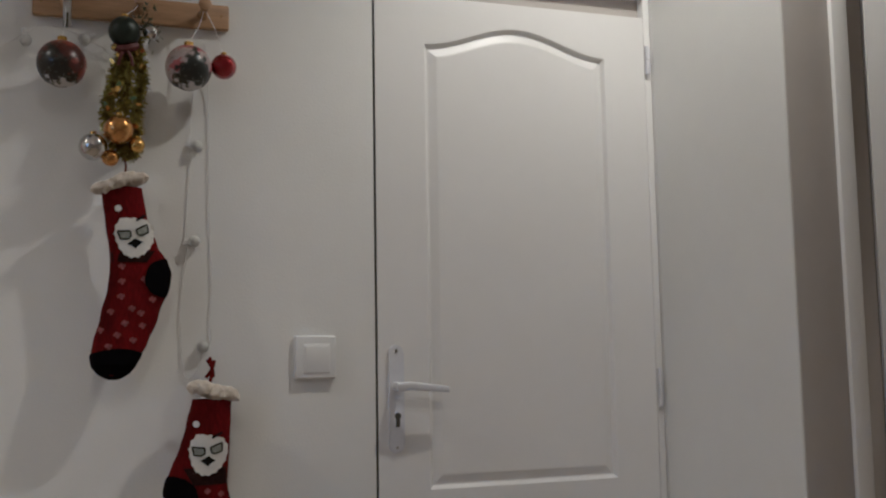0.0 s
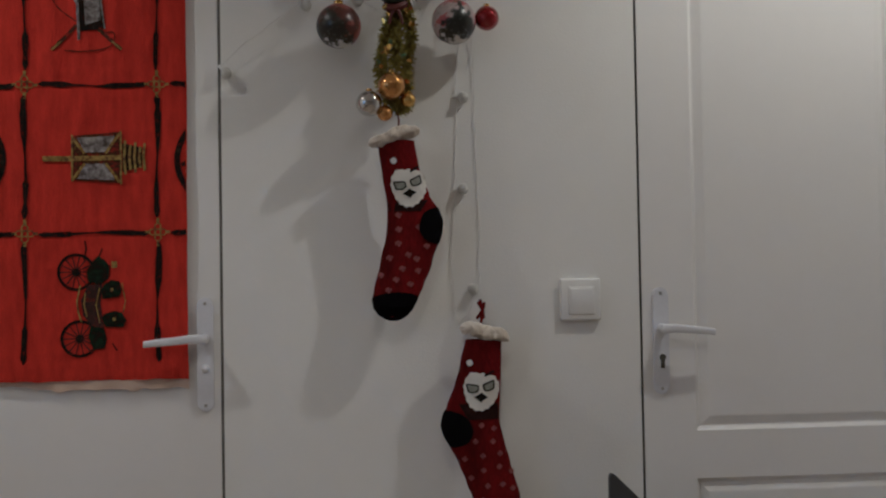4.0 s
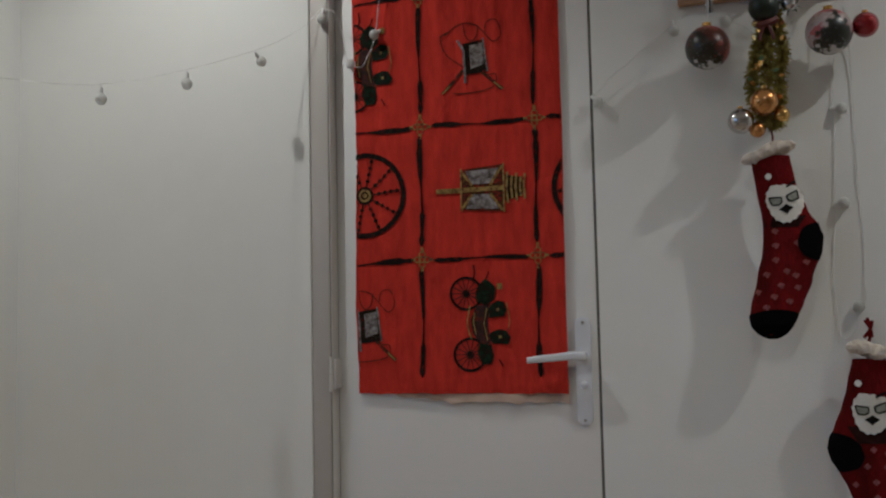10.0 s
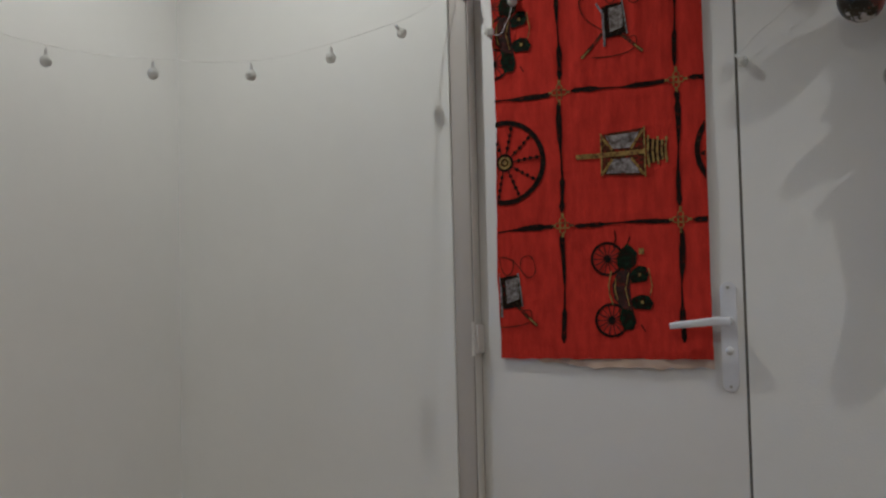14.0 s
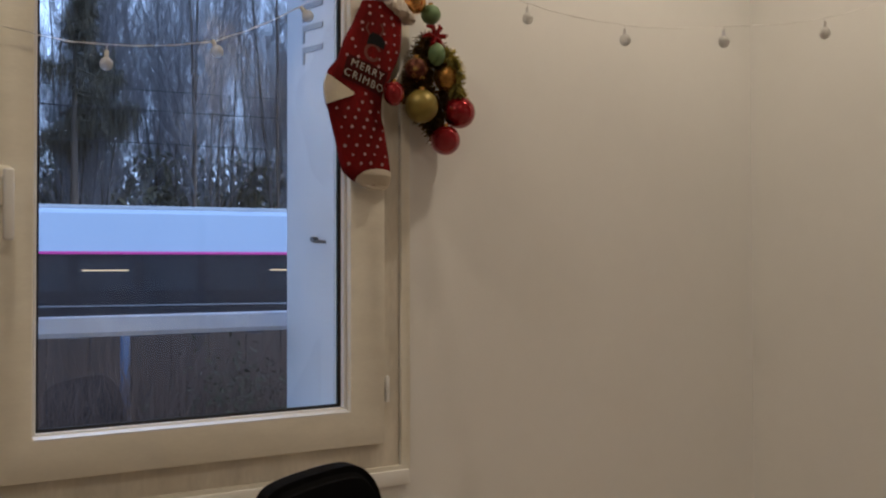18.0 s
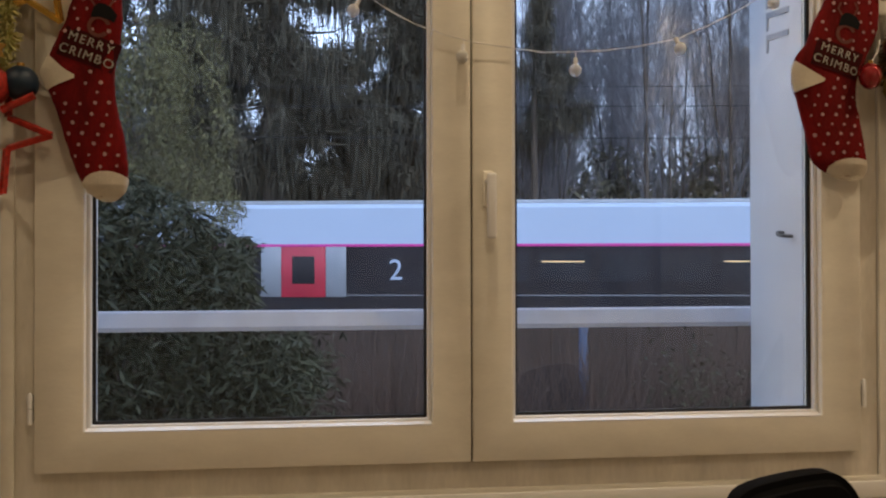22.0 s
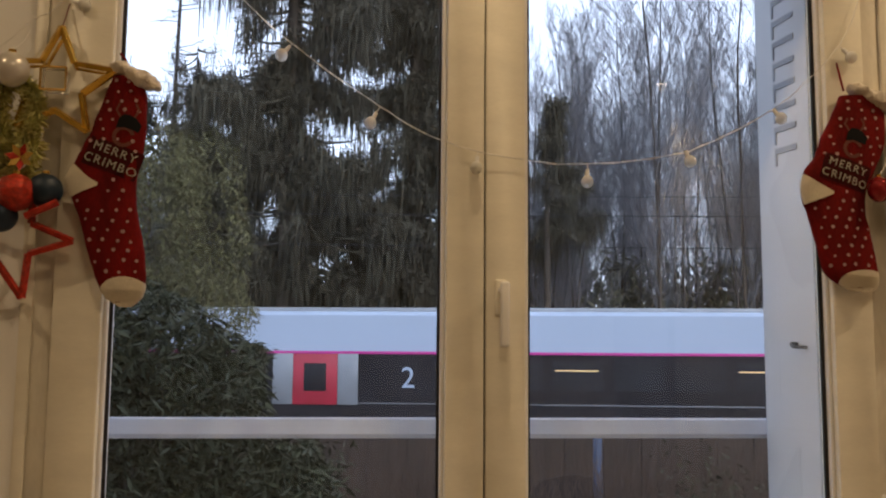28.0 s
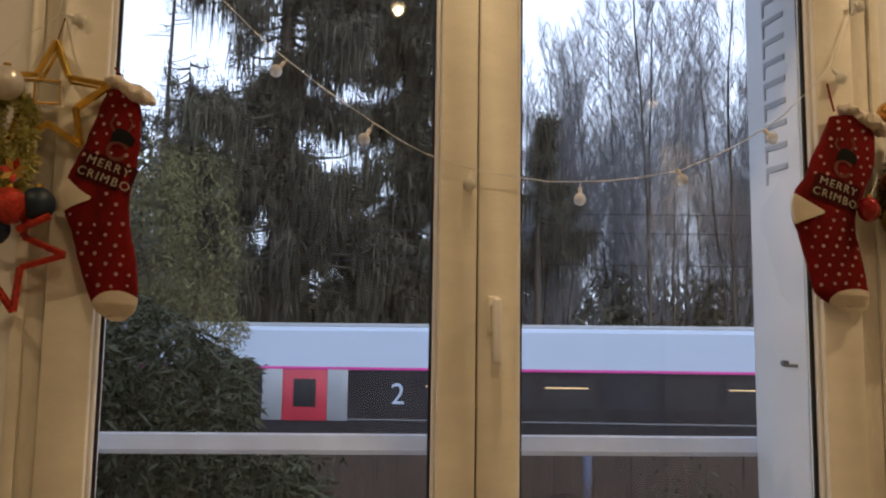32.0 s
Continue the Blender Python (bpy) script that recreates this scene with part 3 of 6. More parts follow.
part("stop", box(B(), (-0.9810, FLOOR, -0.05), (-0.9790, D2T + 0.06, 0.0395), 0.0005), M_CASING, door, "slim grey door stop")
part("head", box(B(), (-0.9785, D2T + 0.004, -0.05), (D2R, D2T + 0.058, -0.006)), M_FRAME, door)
hinge(door, -0.981, 0.985, 1.067, 0.042, M_CASING)
hinge(door, -0.981, 0.20, 0.28, 0.042, M_CASING)
lever_set(door, -0.383, 1.150, 0.905, -1, 1.062, -0.505, key=False)

# ---------- the window ----------
win = thing("window_1", FB, (0.24, WB_, 0), "white plastic double casement window, closed", "window", kind="structure")


def rim(name, u0, u1, v0, v1, tu0, tu1, tv0, tv1, w0, w1, parent, m=M_PVC, bev=0.004):
    """A welded frame round an opening, in one piece with rounded edges."""
    bm = B()
    outer = [(u0, v0), (u1, v0), (u1, v1), (u0, v1)]
    inner = [(u0 + tu0, v0 + tv0), (u1 - tu1, v0 + tv0), (u1 - tu1, v1 - tv1), (u0 + tu0, v1 - tv1)]
    of, inf, ob_, ib = [[bm.verts.new((p[0], p[1], w)) for p in loop] for loop, w in ((outer, w1), (inner, w1), (outer, w0), (inner, w0))]
    for k in range(4):
        m_ = (k + 1) % 4
        bm.faces.new((of[k], of[m_], inf[m_], inf[k]))
        bm.faces.new((ob_[m_], ob_[k], ib[k], ib[m_]))
        bm.faces.new((ob_[k], ob_[m_], of[m_], of[k]))
        bm.faces.new((inf[k], inf[m_], ib[m_], ib[k]))
    bmesh.ops.recalc_face_normals(bm, faces=bm.faces)
    if bev > 0:
        bmesh.ops.bevel(bm, geom=[e for e in bm.edges if e.calc_face_angle(0) > 1.0], offset=bev, segments=2, affect="EDGES", profile=0.5)
    return part(name, bm, m, parent)


rim("window_frame", WL, WR, WB_, WT, 0.055, 0.046, 0.058, 0.05, -0.075, -0.003, win, M_PVC_WORN)
rim("outer_trim", WL - 0.004, WR + 0.023, WB_ - 0.004, WT + 0.02, 0.022, 0.022, 0.01, 0.02, -0.01, 0.004, win, bev=0.0015)
for (u0, u1, g0, g1) in ((-0.563, 0.2365, -0.467, 0.154), (0.2395, 1.030, 0.326, 0.938)):
    sash = rim("sash", u0, u1, 0.750, 2.205, g0 - u0 - 0.008, u1 - g1 - 0.008, 0.075, 0.085, -0.055, 0.020, win)
    rim("glazing_bead", g0 - 0.0085, g1 + 0.0085, 0.8235, 2.122, 0.0085, 0.0085, 0.009, 0.009, -0.014, 0.004, sash, M_PLASTIC, 0.003)
    bm = B()
    for a, b in (((g0 - 0.006, 0.8195, 0.021), (g1 + 0.006, 0.8195, 0.021)),):
        lo = [bm.verts.new((x, v, w)) for x in (a[0], b[0]) for v, w in ((0.8200, 0.0195), (0.8245, 0.0205), (0.8325, -0.010), (0.8200, -0.010))]
        bm.faces.new(lo[:4])
        bm.faces.new(lo[4:])
        for k in range(4):
            bm.faces.new((lo[k], lo[(k + 1) % 4], lo[4 + (k + 1) % 4], lo[4 + k]))
    part("sill_bead", bm, M_PLASTIC, sash, "sloping white bead under the pane", smooth=False)
    rim("gasket", g0 - 0.002, g1 + 0.003, 0.8325, 2.114, 0.008, 0.008 if g0 < 0 else 0.010, 0.006, 0.006, -0.0175, -0.010, sash, M_GASKET, 0.0)
    part("outer_bead", box(B(), (g0, 0.834, -0.031), (g0 + 0.005, 2.112, -0.0225), 0.001), M_PLASTIC, sash)
    bm = B()
    box(bm, (g0 + 0.001, 0.833, -0.021), (g1 - 0.001, 2.113, -0.017))
    pane = part("pane", bm, M_GLASS, sash, "clear glass pane", smooth=False)
    pane.visible_shadow = False
part("meeting_gap", box(B(), (0.2366, 0.752, -0.03), (0.2394, 2.203, 0.010)), M_DARK, win)
# window handle
bm = B()
box(bm, (0.257, 1.236, 0.019), (0.280, 1.306, 0.029), 0.004, 3)
grip = part("handle_base", bm, M_PVC, win, "white window handle base")
bm = B()
tube(bm, [(0.270, 1.285, 0.028), (0.271, 1.285, 0.050)], 0.008, 12)
box(bm, (0.2625, 1.176, 0.044), (0.2805, 1.300, 0.057), 0.005, 3)
part("lever", bm, M_PLASTIC, grip)
for u, v in ((1.037, 0.866), (1.037, 1.95), (-0.570, 0.868), (-0.570, 1.95)):
    bm = B()
    tube(bm, [(u, v - 0.028, 0.017), (u, v - 0.001, 0.017)], 0.0046, 10)
    tube(bm, [(u, v + 0.001, 0.017), (u, v + 0.025, 0.017), (u, v + 0.029, 0.017)], [0.0046, 0.0046, 0.002], 10)
    box(bm, (u - 0.003, v - 0.026, -0.004), (u + 0.003, v + 0.023, 0.013), 0.001)
    part("hinge", bm, M_PLASTIC, win)
solo("window_sill", box(B(), (-0.645, 0.655, -0.02), (1.096, 0.6868, 0.012), 0.0015), M_WALL, FB, "white window sill board", "sill", "structure")

# ---------- outside: ground, train, woods ----------
M_SOIL = mat("leaf_litter_ground", (0.07, 0.055, 0.035), 0.95, vary=0.35, scale=0.8, bump=0.8, bump_scale=6)
# white paint, darkened and blued: the cool daylight is put into the colour
M_TRAIN_W = mat("train_white_in_daylight", (0.35, 0.42, 0.54), 0.35, vary=0.05, scale=0.6, stretch=(0.2, 0.2, 1))
M_TRAIN_M = mat("magenta_train_line", (0.50, 0.02, 0.26), 0.4, vary=0.1, scale=2)
M_TRAIN_D = mat("dark_train_body", (0.022, 0.022, 0.027), 0.7, vary=0.25, scale=1.2, spec=0.15)
M_TRAIN_G = mat("dark_train_glass", (0.026, 0.028, 0.034), 0.4, vary=0.2, scale=1.0, spec=0.12)
M_TRAIN_R = mat("red_train_door", (0.36, 0.02, 0.045), 0.4, vary=0.15, scale=1.5)
M_TRAIN_L = glow("train_light_strip", (1.0, 0.68, 0.30), 0.10)
M_TRAIN_S = mat("silver_train_frame", (0.24, 0.26, 0.29), 0.4, 0.3, vary=0.1, scale=2)
M_TRAIN_ROOF = mat("grey_train_roof", (0.30, 0.32, 0.34), 0.5, vary=0.15, scale=0.8)
M_BARK = mat("grey_brown_bark", (0.085, 0.068, 0.052), 0.95, vary=0.35, scale=3, bump=0.8, bump_scale=20, stretch=(1, 1, 0.2))
# twig grey made lighter and bluer, with the haze of the wood mixed in
M_TWIG = mat("hazy_grey_twigs", (0.185, 0.185, 0.20), 0.95, vary=0.25, scale=2)
M_SPRUCE = mat("dark_spruce_needles", (0.088, 0.080, 0.052), 0.9, vary=0.45, scale=1.3)
M_HEDGE = mat("evergreen_hedge_leaves", (0.060, 0.064, 0.032), 0.7, vary=0.5, scale=2.2, spec=0.18)
M_BUSH = mat("olive_conifer_foliage", (0.16, 0.150, 0.070), 0.9, vary=0.5, scale=1.5, spec=0.2)
M_SHRUB = mat("bare_brown_shrubs", (0.10, 0.068, 0.05), 0.95, vary=0.4, scale=1.6)
M_OLIVE_SHRUB = mat("olive_woodland_shrubs", (0.195, 0.185, 0.115), 0.95, vary=0.55, scale=0.5)
M_STREAK = mat("streaked_concrete", (0.5, 0.52, 0.55), 0.9, vary=0.3, scale=0.5, bump=0.6, stretch=(3, 3, 0.25))
M_FENCE = mat("weathered_fence_planks", (0.050, 0.036, 0.028), 0.9, vary=0.3, scale=3, stretch=(4, 4, 0.4))
M_POST = mat("blue_grey_post", (0.06, 0.08, 0.14), 0.6, vary=0.15)

GZ = -2.3
bm = B()
n = 40
grid = [[bm.verts.new((140 - 400 * i / n, -150 + 300 * j / n, GZ + 0.12 * noise.noise((i * 0.7, j * 0.7, 0)))) for j in range(n + 1)] for i in range(n + 1)]
for i in range(n):
    for j in range(n):
        bm.faces.new((grid[i][j], grid[i + 1][j], grid[i + 1][j + 1], grid[i][j + 1]))
solo("ground", bm, M_SOIL, label="brown ground covered with old leaves", category="ground", kind="structure")

# guard bar and folding shutters in the window reveal
gb = thing("guard_bar", FB, (0.24, 0.995, -0.45), "weathered white guard bar across the window", "guard bar")
bm = B()
o = [(-0.430, 0.972), (-0.430, 0.982), (-0.452, 1.014), (-0.458, 1.018), (-0.470, 1.018), (-0.470, 0.972)]
prism(bm, o, -0.80, 1.25)
bmesh.ops.transform(bm, matrix=Matrix(((0, 0, 1, 0), (0, 1, 0, 0), (1, 0, 0, 0), (0, 0, 0, 1))), verts=bm.verts)
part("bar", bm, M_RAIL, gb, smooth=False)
for u in (-0.78, 1.20):
    part("bracket", box(B(), (u, 0.98, -0.437), (u + 0.03, 1.01, -0.298), 0.003), M_METAL, gb)
for u, s in ((0.985, 1), (-0.56, -1)):
    sh = thing("window_shutter", FB, (u, 0.62, -0.28), "white louvred shutter leaf folded open in the reveal", "shutter", "window shutters")
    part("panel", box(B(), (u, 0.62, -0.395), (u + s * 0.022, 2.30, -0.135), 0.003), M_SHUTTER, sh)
    for k in range(12):
        v = 1.650 + k * 0.0516
        bm = B()
        prism(bm, [(0.0, -0.036), (0.008, -0.036), (0.010, -0.008), (0.108, -0.016), (0.108, -0.003), (0.0, 0.006)], -0.001, 0.0011)
        bmesh.ops.transform(bm, matrix=Matrix(((0, 0, 1, u - s * 0.001), (0, 1, 0, v), (1, 0, 0, -0.300), (0, 0, 0, 1))), verts=bm.verts)
        # flat shape on the panel, coloured as the shade of a louvre slit
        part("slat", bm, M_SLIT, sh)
    bm = B()
    tube(bm, spline([(u - s * 0.002, 1.195, -0.22), (u - s * 0.02, 1.195, -0.21), (u - s * 0.024, 1.188, -0.19), (u - s * 0.004, 1.186, -0.17)], 4), 0.004, 6)
    part("hook", bm, M_SLATE, sh)

# train: local s along the track, v up, w towards the house
TD = 0.20
TR = Matrix(((math.sin(TD), 0, math.cos(TD), -28.0), (math.cos(TD), 0, -math.sin(TD), 5.0), (0, 1, 0, 0), (0, 0, 0, 1)))
TOP, MAG, BOT = 2.71, 1.55, -0.05


def coach(s0, s1, doors):
    tr = thing("train_coach", TR, ((s0 + s1) / 2, -1.4, -1.4), "white and dark railway coach with red doors, standing on the track", "train", "train coaches")
    bm = B()
    o = [(0.0, MAG), (0.0, TOP - 0.12), (-0.05, TOP - 0.03), (-0.18, TOP), (-2.6, TOP), (-2.75, TOP - 0.12), (-2.8, MAG)]
    prism(bm, o, s0, s1)
    bmesh.ops.transform(bm, matrix=Matrix(((0, 0, 1, 0), (0, 1, 0, 0), (1, 0, 0, 0), (0, 0, 0, 1))), verts=bm.verts)
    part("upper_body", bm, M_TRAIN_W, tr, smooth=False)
    part("roof", box(B(), (s0 + 0.3, TOP, -2.5), (s1 - 0.3, TOP + 0.12, -0.3), 0.02), M_TRAIN_ROOF, tr)
    part("magenta_line", box(B(), (s0, MAG - 0.07, -2.8), (s1, MAG, 0.012)), M_TRAIN_M, tr, smooth=False)
    part("lower_body", box(B(), (s0, -1.0, -2.8), (s1, MAG - 0.07, 0.0), 0.02), M_TRAIN_D, tr, smooth=False)
    part("sill_line", box(B(), (s0, 0.06, 0.0), (s1, 0.085, 0.015)), M_TRAIN_S, tr, smooth=False)
    part("underframe", box(B(), (s0 + 0.8, -1.35, -2.5), (s1 - 0.8, -1.0, -0.2), 0.05), M_TRAIN_D, tr)
    x = s0 + 1.2
    while x < s1 - 1.4:
        if all(abs(x + 0.75 - d) > 1.75 and abs(x + 0.75 - d - 2.7) > 1.0 for d in doors):
            pane = part("window_pane", box(B(), (x, 0.45, 0.0), (x + 1.45, 1.30, 0.012), 0.004), M_TRAIN_G, tr, smooth=False)
            if int(x * 10) % 3 == 0:
                part("interior_light", box(B(), (x + 0.1, 1.02, 0.012), (x + 1.3, 1.05, 0.016)), M_TRAIN_L, pane, "warm light strip inside the coach", smooth=False)
        x += 1.7
    for d in doors:
        dr = part("door_leaf", box(B(), (d - 0.65, 0.02, 0.012), (d + 0.65, MAG - 0.085, 0.03), 0.006), M_TRAIN_R, tr, "red passenger door")
        part("door_window", box(B(), (d - 0.33, 0.40, 0.03), (d + 0.33, 1.20, 0.04), 0.004), M_TRAIN_G, dr)
        for e in (-1, 1):
            part("door_post", box(B(), (d + e * 0.66 if e > 0 else d - 1.25, 0.02, 0.0), (d + 1.25 if e > 0 else d - 0.66, MAG - 0.075, 0.02), 0.004), M_TRAIN_S, tr, "silver panel beside the door")
    for d in doors:
        bm = writing("2", 0.85, Matrix.Translation((d + 2.7, 0.52, 0.014)))
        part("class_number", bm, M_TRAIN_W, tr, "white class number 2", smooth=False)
    for wx in (s0 + 2.5, s0 + 5.0, s1 - 5.0, s1 - 2.5):
        bm = B()
        tube(bm, [(wx, -1.45, -0.15), (wx, -1.45, -0.3)], 0.45, 16)
        part("wheel", bm, M_TRAIN_D, tr)


coach(-13.5, 8.0, (-5.5,))
coach(8.75, 30.2, (12.0, 20.0, 26.0))
coach(-35.6, -14.25, (-30.0, -19.0))
for s in (8.05, -14.2):
    solo("coach_gangway", box(B(), (s, -0.9, -2.3), (s + 0.65, 2.45, -0.25), 0.03), M_TRAIN_D, TR, "dark gangway bellows between the coaches", "train gangway")
for w in (-0.65, -2.1):
    solo("rail_track", box(B(), (-90, -1.95, w - 0.035), (90, -1.82, w + 0.035)), M_METAL, TR, "steel railway rail", "rail", "structure")

bm = B()
box(bm, (-60, GZ, -6.2), (60, 1.30, -5.9), 0.03)
solo("retaining_wall", bm, M_STREAK, TR, "streaked pale concrete wall beyond the track", "wall", "structure")

# fence and bare shrubs below the guard bar
fence = thing("plank_fence", FW, (-10.5, 2.0, GZ), "low weathered brown plank fence among bare shrubs", "fence")
for k in range(60):
    y = -3.2 + k * 0.21
    h = 0.42 + 0.03 * math.sin(k * 2.1) + 0.04 * noise.noise((k * 0.9, 0, 3))
    part("plank", box(B(), (-10.5 + 0.02 * (k % 2), y, GZ), (-10.47 + 0.02 * (k % 2), y + 0.2085, h), 0.004, 1), M_FENCE, fence)
solo("garden_post", box(B(), (-9.9, 2.62, GZ), (-9.82, 2.70, 0.60), 0.01), M_POST, label="slim blue-grey post in the shrubs", category="post")


def blades(bm, rnd, count, where, size, spread=1.0, droop=0.0, slim=0.13):
    """Many small two-triangle leaves; where() gives a place."""
    for _ in range(count):
        p = where()
        l = size * rnd.uniform(0.6, 1.3)
        d = Vector((rnd.gauss(0, 1), rnd.gauss(0, 1), rnd.gauss(0, 1) * spread - droop)).normalized()
        s = d.cross(Vector((rnd.gauss(0, 1), rnd.gauss(0, 1), rnd.gauss(0, 1)))).normalized() * l * slim
        a, b, c, e = p, p + d * l * 0.45 + s, p + d * l, p + d * l * 0.45 - s
        bm.faces.new([bm.verts.new(q) for q in (a, b, c, e)])


rnd = random.Random(5)
bm = B()
for _ in range(5200):
    y = rnd.uniform(-3, 9)
    x = rnd.uniform(-9.6, -7.6)
    top = rnd.uniform(-0.4, 0.62)
    a = Vector((x, y, GZ))
    b = a + Vector((rnd.gauss(0, 0.25), rnd.gauss(0, 0.35), (top - GZ) * 0.6))
    c = b + Vector((rnd.gauss(0, 0.25), rnd.gauss(0, 0.4), (top - GZ) * 0.4))
    tube(bm, [a, b, c], [0.011, 0.007, 0.002], 3, caps=False)
solo("bare_shrubs", bm, M_SHRUB, label="thicket of bare brown shrub stems", category="shrubs", kind="stuff", smooth=False, recalc=False)

bm = B()
blades(bm, rnd, 900, lambda: Vector((-8.2 + rnd.gauss(0, 0.3), rnd.choice((3.1, 3.35, 4.2, 5.6)) + rnd.gauss(0, 0.22), 0.0 + rnd.gauss(0, 0.22))), 0.085, 0.8)
solo("garden_ivy", bm, M_HEDGE, label="sparse green leaves among the bare shrubs", category="shrubs", kind="stuff", smooth=False, recalc=False)
rnd = random.Random(7)
bm = B()


def hedge_point():
    while True:
        y = rnd.uniform(-2.6, 0.1)
        top = 1.60 - 0.5 * max(0, y + 1.2) ** 1.2 + 0.25 * noise.noise((y * 1.7, 0, 1))
        if y > -0.40:
            top = min(top, 0.75)
        z = rnd.uniform(-1.0, top)
        if y > -0.12 + 0.25 * noise.noise((z * 3.0, 2, 6)) and rnd.random() < 0.9:
            continue
        if rnd.random() < 0.75 or z > 0.3:
            return Vector((-5.6 + rnd.gauss(0, 0.35) + 0.2 * noise.noise((y * 2, z * 2, 4)), y, z))


blades(bm, rnd, 40000, hedge_point, 0.070, 0.6, 0.5, 0.10)
blades(bm, rnd, 26000, hedge_point, 0.095, 0.6, 0.8, 0.085)
solo("evergreen_hedge", bm, M_HEDGE, label="loose dark evergreen hedge with pointed leaves", category="hedge", kind="stuff", smooth=False, recalc=False)


rnd = random.Random(9)
bm = B()


def bush_point():
    while True:
        y = rnd.uniform(-5.2, -0.7)
        top = 4.4 - 0.5 * max(0, y + 1.9) ** 2 + 0.5 * noise.noise((y * 2.3, 1, 0))
        z = GZ + rnd.random() ** 1.15 * (top - GZ)
        lean = 0.35 * noise.noise((y, z * 1.5, 7))
        if noise.noise((y * 2.2, z * 1.6, 11)) + rnd.gauss(0, 0.25) < -0.16 + 0.03 * max(0, z - 2.0):
            continue
        if y < -1.05 + 0.25 * noise.noise((z * 2.0, 0, 3)) - 0.10 * max(0, z - 1.5):
            return Vector((-14 + rnd.gauss(0, 0.6) + lean, y, z))


blades(bm, rnd, 70000, bush_point, 0.055, 0.7, 1.0)
blades(bm, rnd, 26000, bush_point, 0.105, 0.5, 1.3)
solo("evergreen_bush", bm, M_BUSH, label="tall olive green evergreen bush with drooping foliage", category="shrubs", kind="stuff", smooth=False, recalc=False)


def spruce(name, x, y, h, reach, seed, trunk_r=0.5, low=1.2, n=95, label="tall dark spruce with drooping branches", k=1.0, gap=-0.12):
    rnd = random.Random(seed)
    tree = thing(name, FW, (x, y, GZ), label, "tree", "conifers")
    bm = B()
    pts = [(x + 0.2 * noise.noise((q, seed, 0)), y + 0.2 * noise.noise((q, seed, 9)), GZ + (h - GZ) * q / 10) for q in range(11)]
    tube(bm, pts, [trunk_r * (1 - 0.9 * q / 10) for q in range(11)], 9)
    part("trunk", bm, M_BARK, tree)
    br, nd = B(), B()
    for i in range(n):
        z = low + (h - low) * (i / n) ** 1.1
        a = rnd.uniform(0, 2 * math.pi)
        L = reach * (1 - 0.62 * (z - low) / (h - low)) * rnd.uniform(0.35, 1.12) * (0.45 if math.cos(a) > 0.86 else 1.0)
        d = Vector((math.cos(a), math.sin(a), 0))
        line = [Vector((x, y, z)) + d * L * t + Vector((0, 0, -L * (0.42 * t - 0.30 * t * t * t))) for t in (0, 0.25, 0.5, 0.75, 1.0)]
        tube(br, line, [0.08 * k, 0.06 * k, 0.045 * k, 0.03 * k, 0.01 * k], 4, caps=False)
        for _ in range(int(300 * L / k)):
            t = rnd.random() ** 0.8
            q = min(3, int(t * 4))
            p = line[q].lerp(line[q + 1], t * 4 - q) + Vector((rnd.gauss(0, 0.18), rnd.gauss(0, 0.18), rnd.gauss(0, 0.30))) * k
            if noise.noise((p.x * 0.55, p.y * 0.75, p.z * 0.5)) + rnd.gauss(0, 0.12) < gap:
                continue
            if rnd.random() < 0.45:
                # short spray fanning out from the branch
                e = p + (d * rnd.gauss(0.35, 0.5) + Vector((rnd.gauss(0, 0.5), rnd.gauss(0, 0.5), rnd.uniform(-0.8, 0.1)))) * rnd.uniform(0.2, 0.5) * k
                sd = Vector((rnd.gauss(0, 1), rnd.gauss(0, 1), rnd.gauss(0, 1))).normalized() * rnd.uniform(0.015, 0.04) * k
                nd.faces.new([nd.verts.new(c) for c in (p - sd * 0.4, p.lerp(e, 0.4) + sd, e, p.lerp(e, 0.5) - sd)])
                continue
            hl = rnd.uniform(0.25, 0.95) * (1.0 if rnd.random() < 0.8 else 1.9) * (0.6 + 0.6 * L / reach) * k
            sd = Vector((rnd.gauss(0, 1), rnd.gauss(0, 1), 0)).normalized() * rnd.uniform(0.010, 0.034) * k
            e = p + Vector((rnd.gauss(0, 0.13) * k, rnd.gauss(0, 0.13) * k, -hl))
            nd.faces.new([nd.verts.new(c) for c in (p - sd, p + sd, e + sd * 0.4, e - sd * 0.3)])
    part("branches", br, M_SPRUCE, tree, recalc=False)
    part("crown", nd, M_SPRUCE, tree, "dark hanging needle curtains", smooth=False, recalc=False)


spruce("spruce_tree", -36.0, -1.5, 30.0, 5.0, 3, low=4.2, n=190, gap=-0.13)
spruce("spruce_tree", -38.5, 3.3, 33.0, 3.9, 8, low=2.6, n=230, gap=-0.24)
spruce("spruce_tree", -40.0, 8.9, 12.5, 2.4, 12, 0.25, 6.5, 30, "small spruce standing among bare trees", 0.7)

spruce("spruce_tree", -37.5, -5.2, 13.2, 2.5, 23, 0.16, 1.5, 85, "low dense spruce under the tall one", 0.7, -0.22)
spruce("spruce_tree", -38.5, -7.9, 12.6, 2.5, 27, 0.16, 1.5, 85, "low dense spruce beside the slim conifer", 0.7, -0.22)

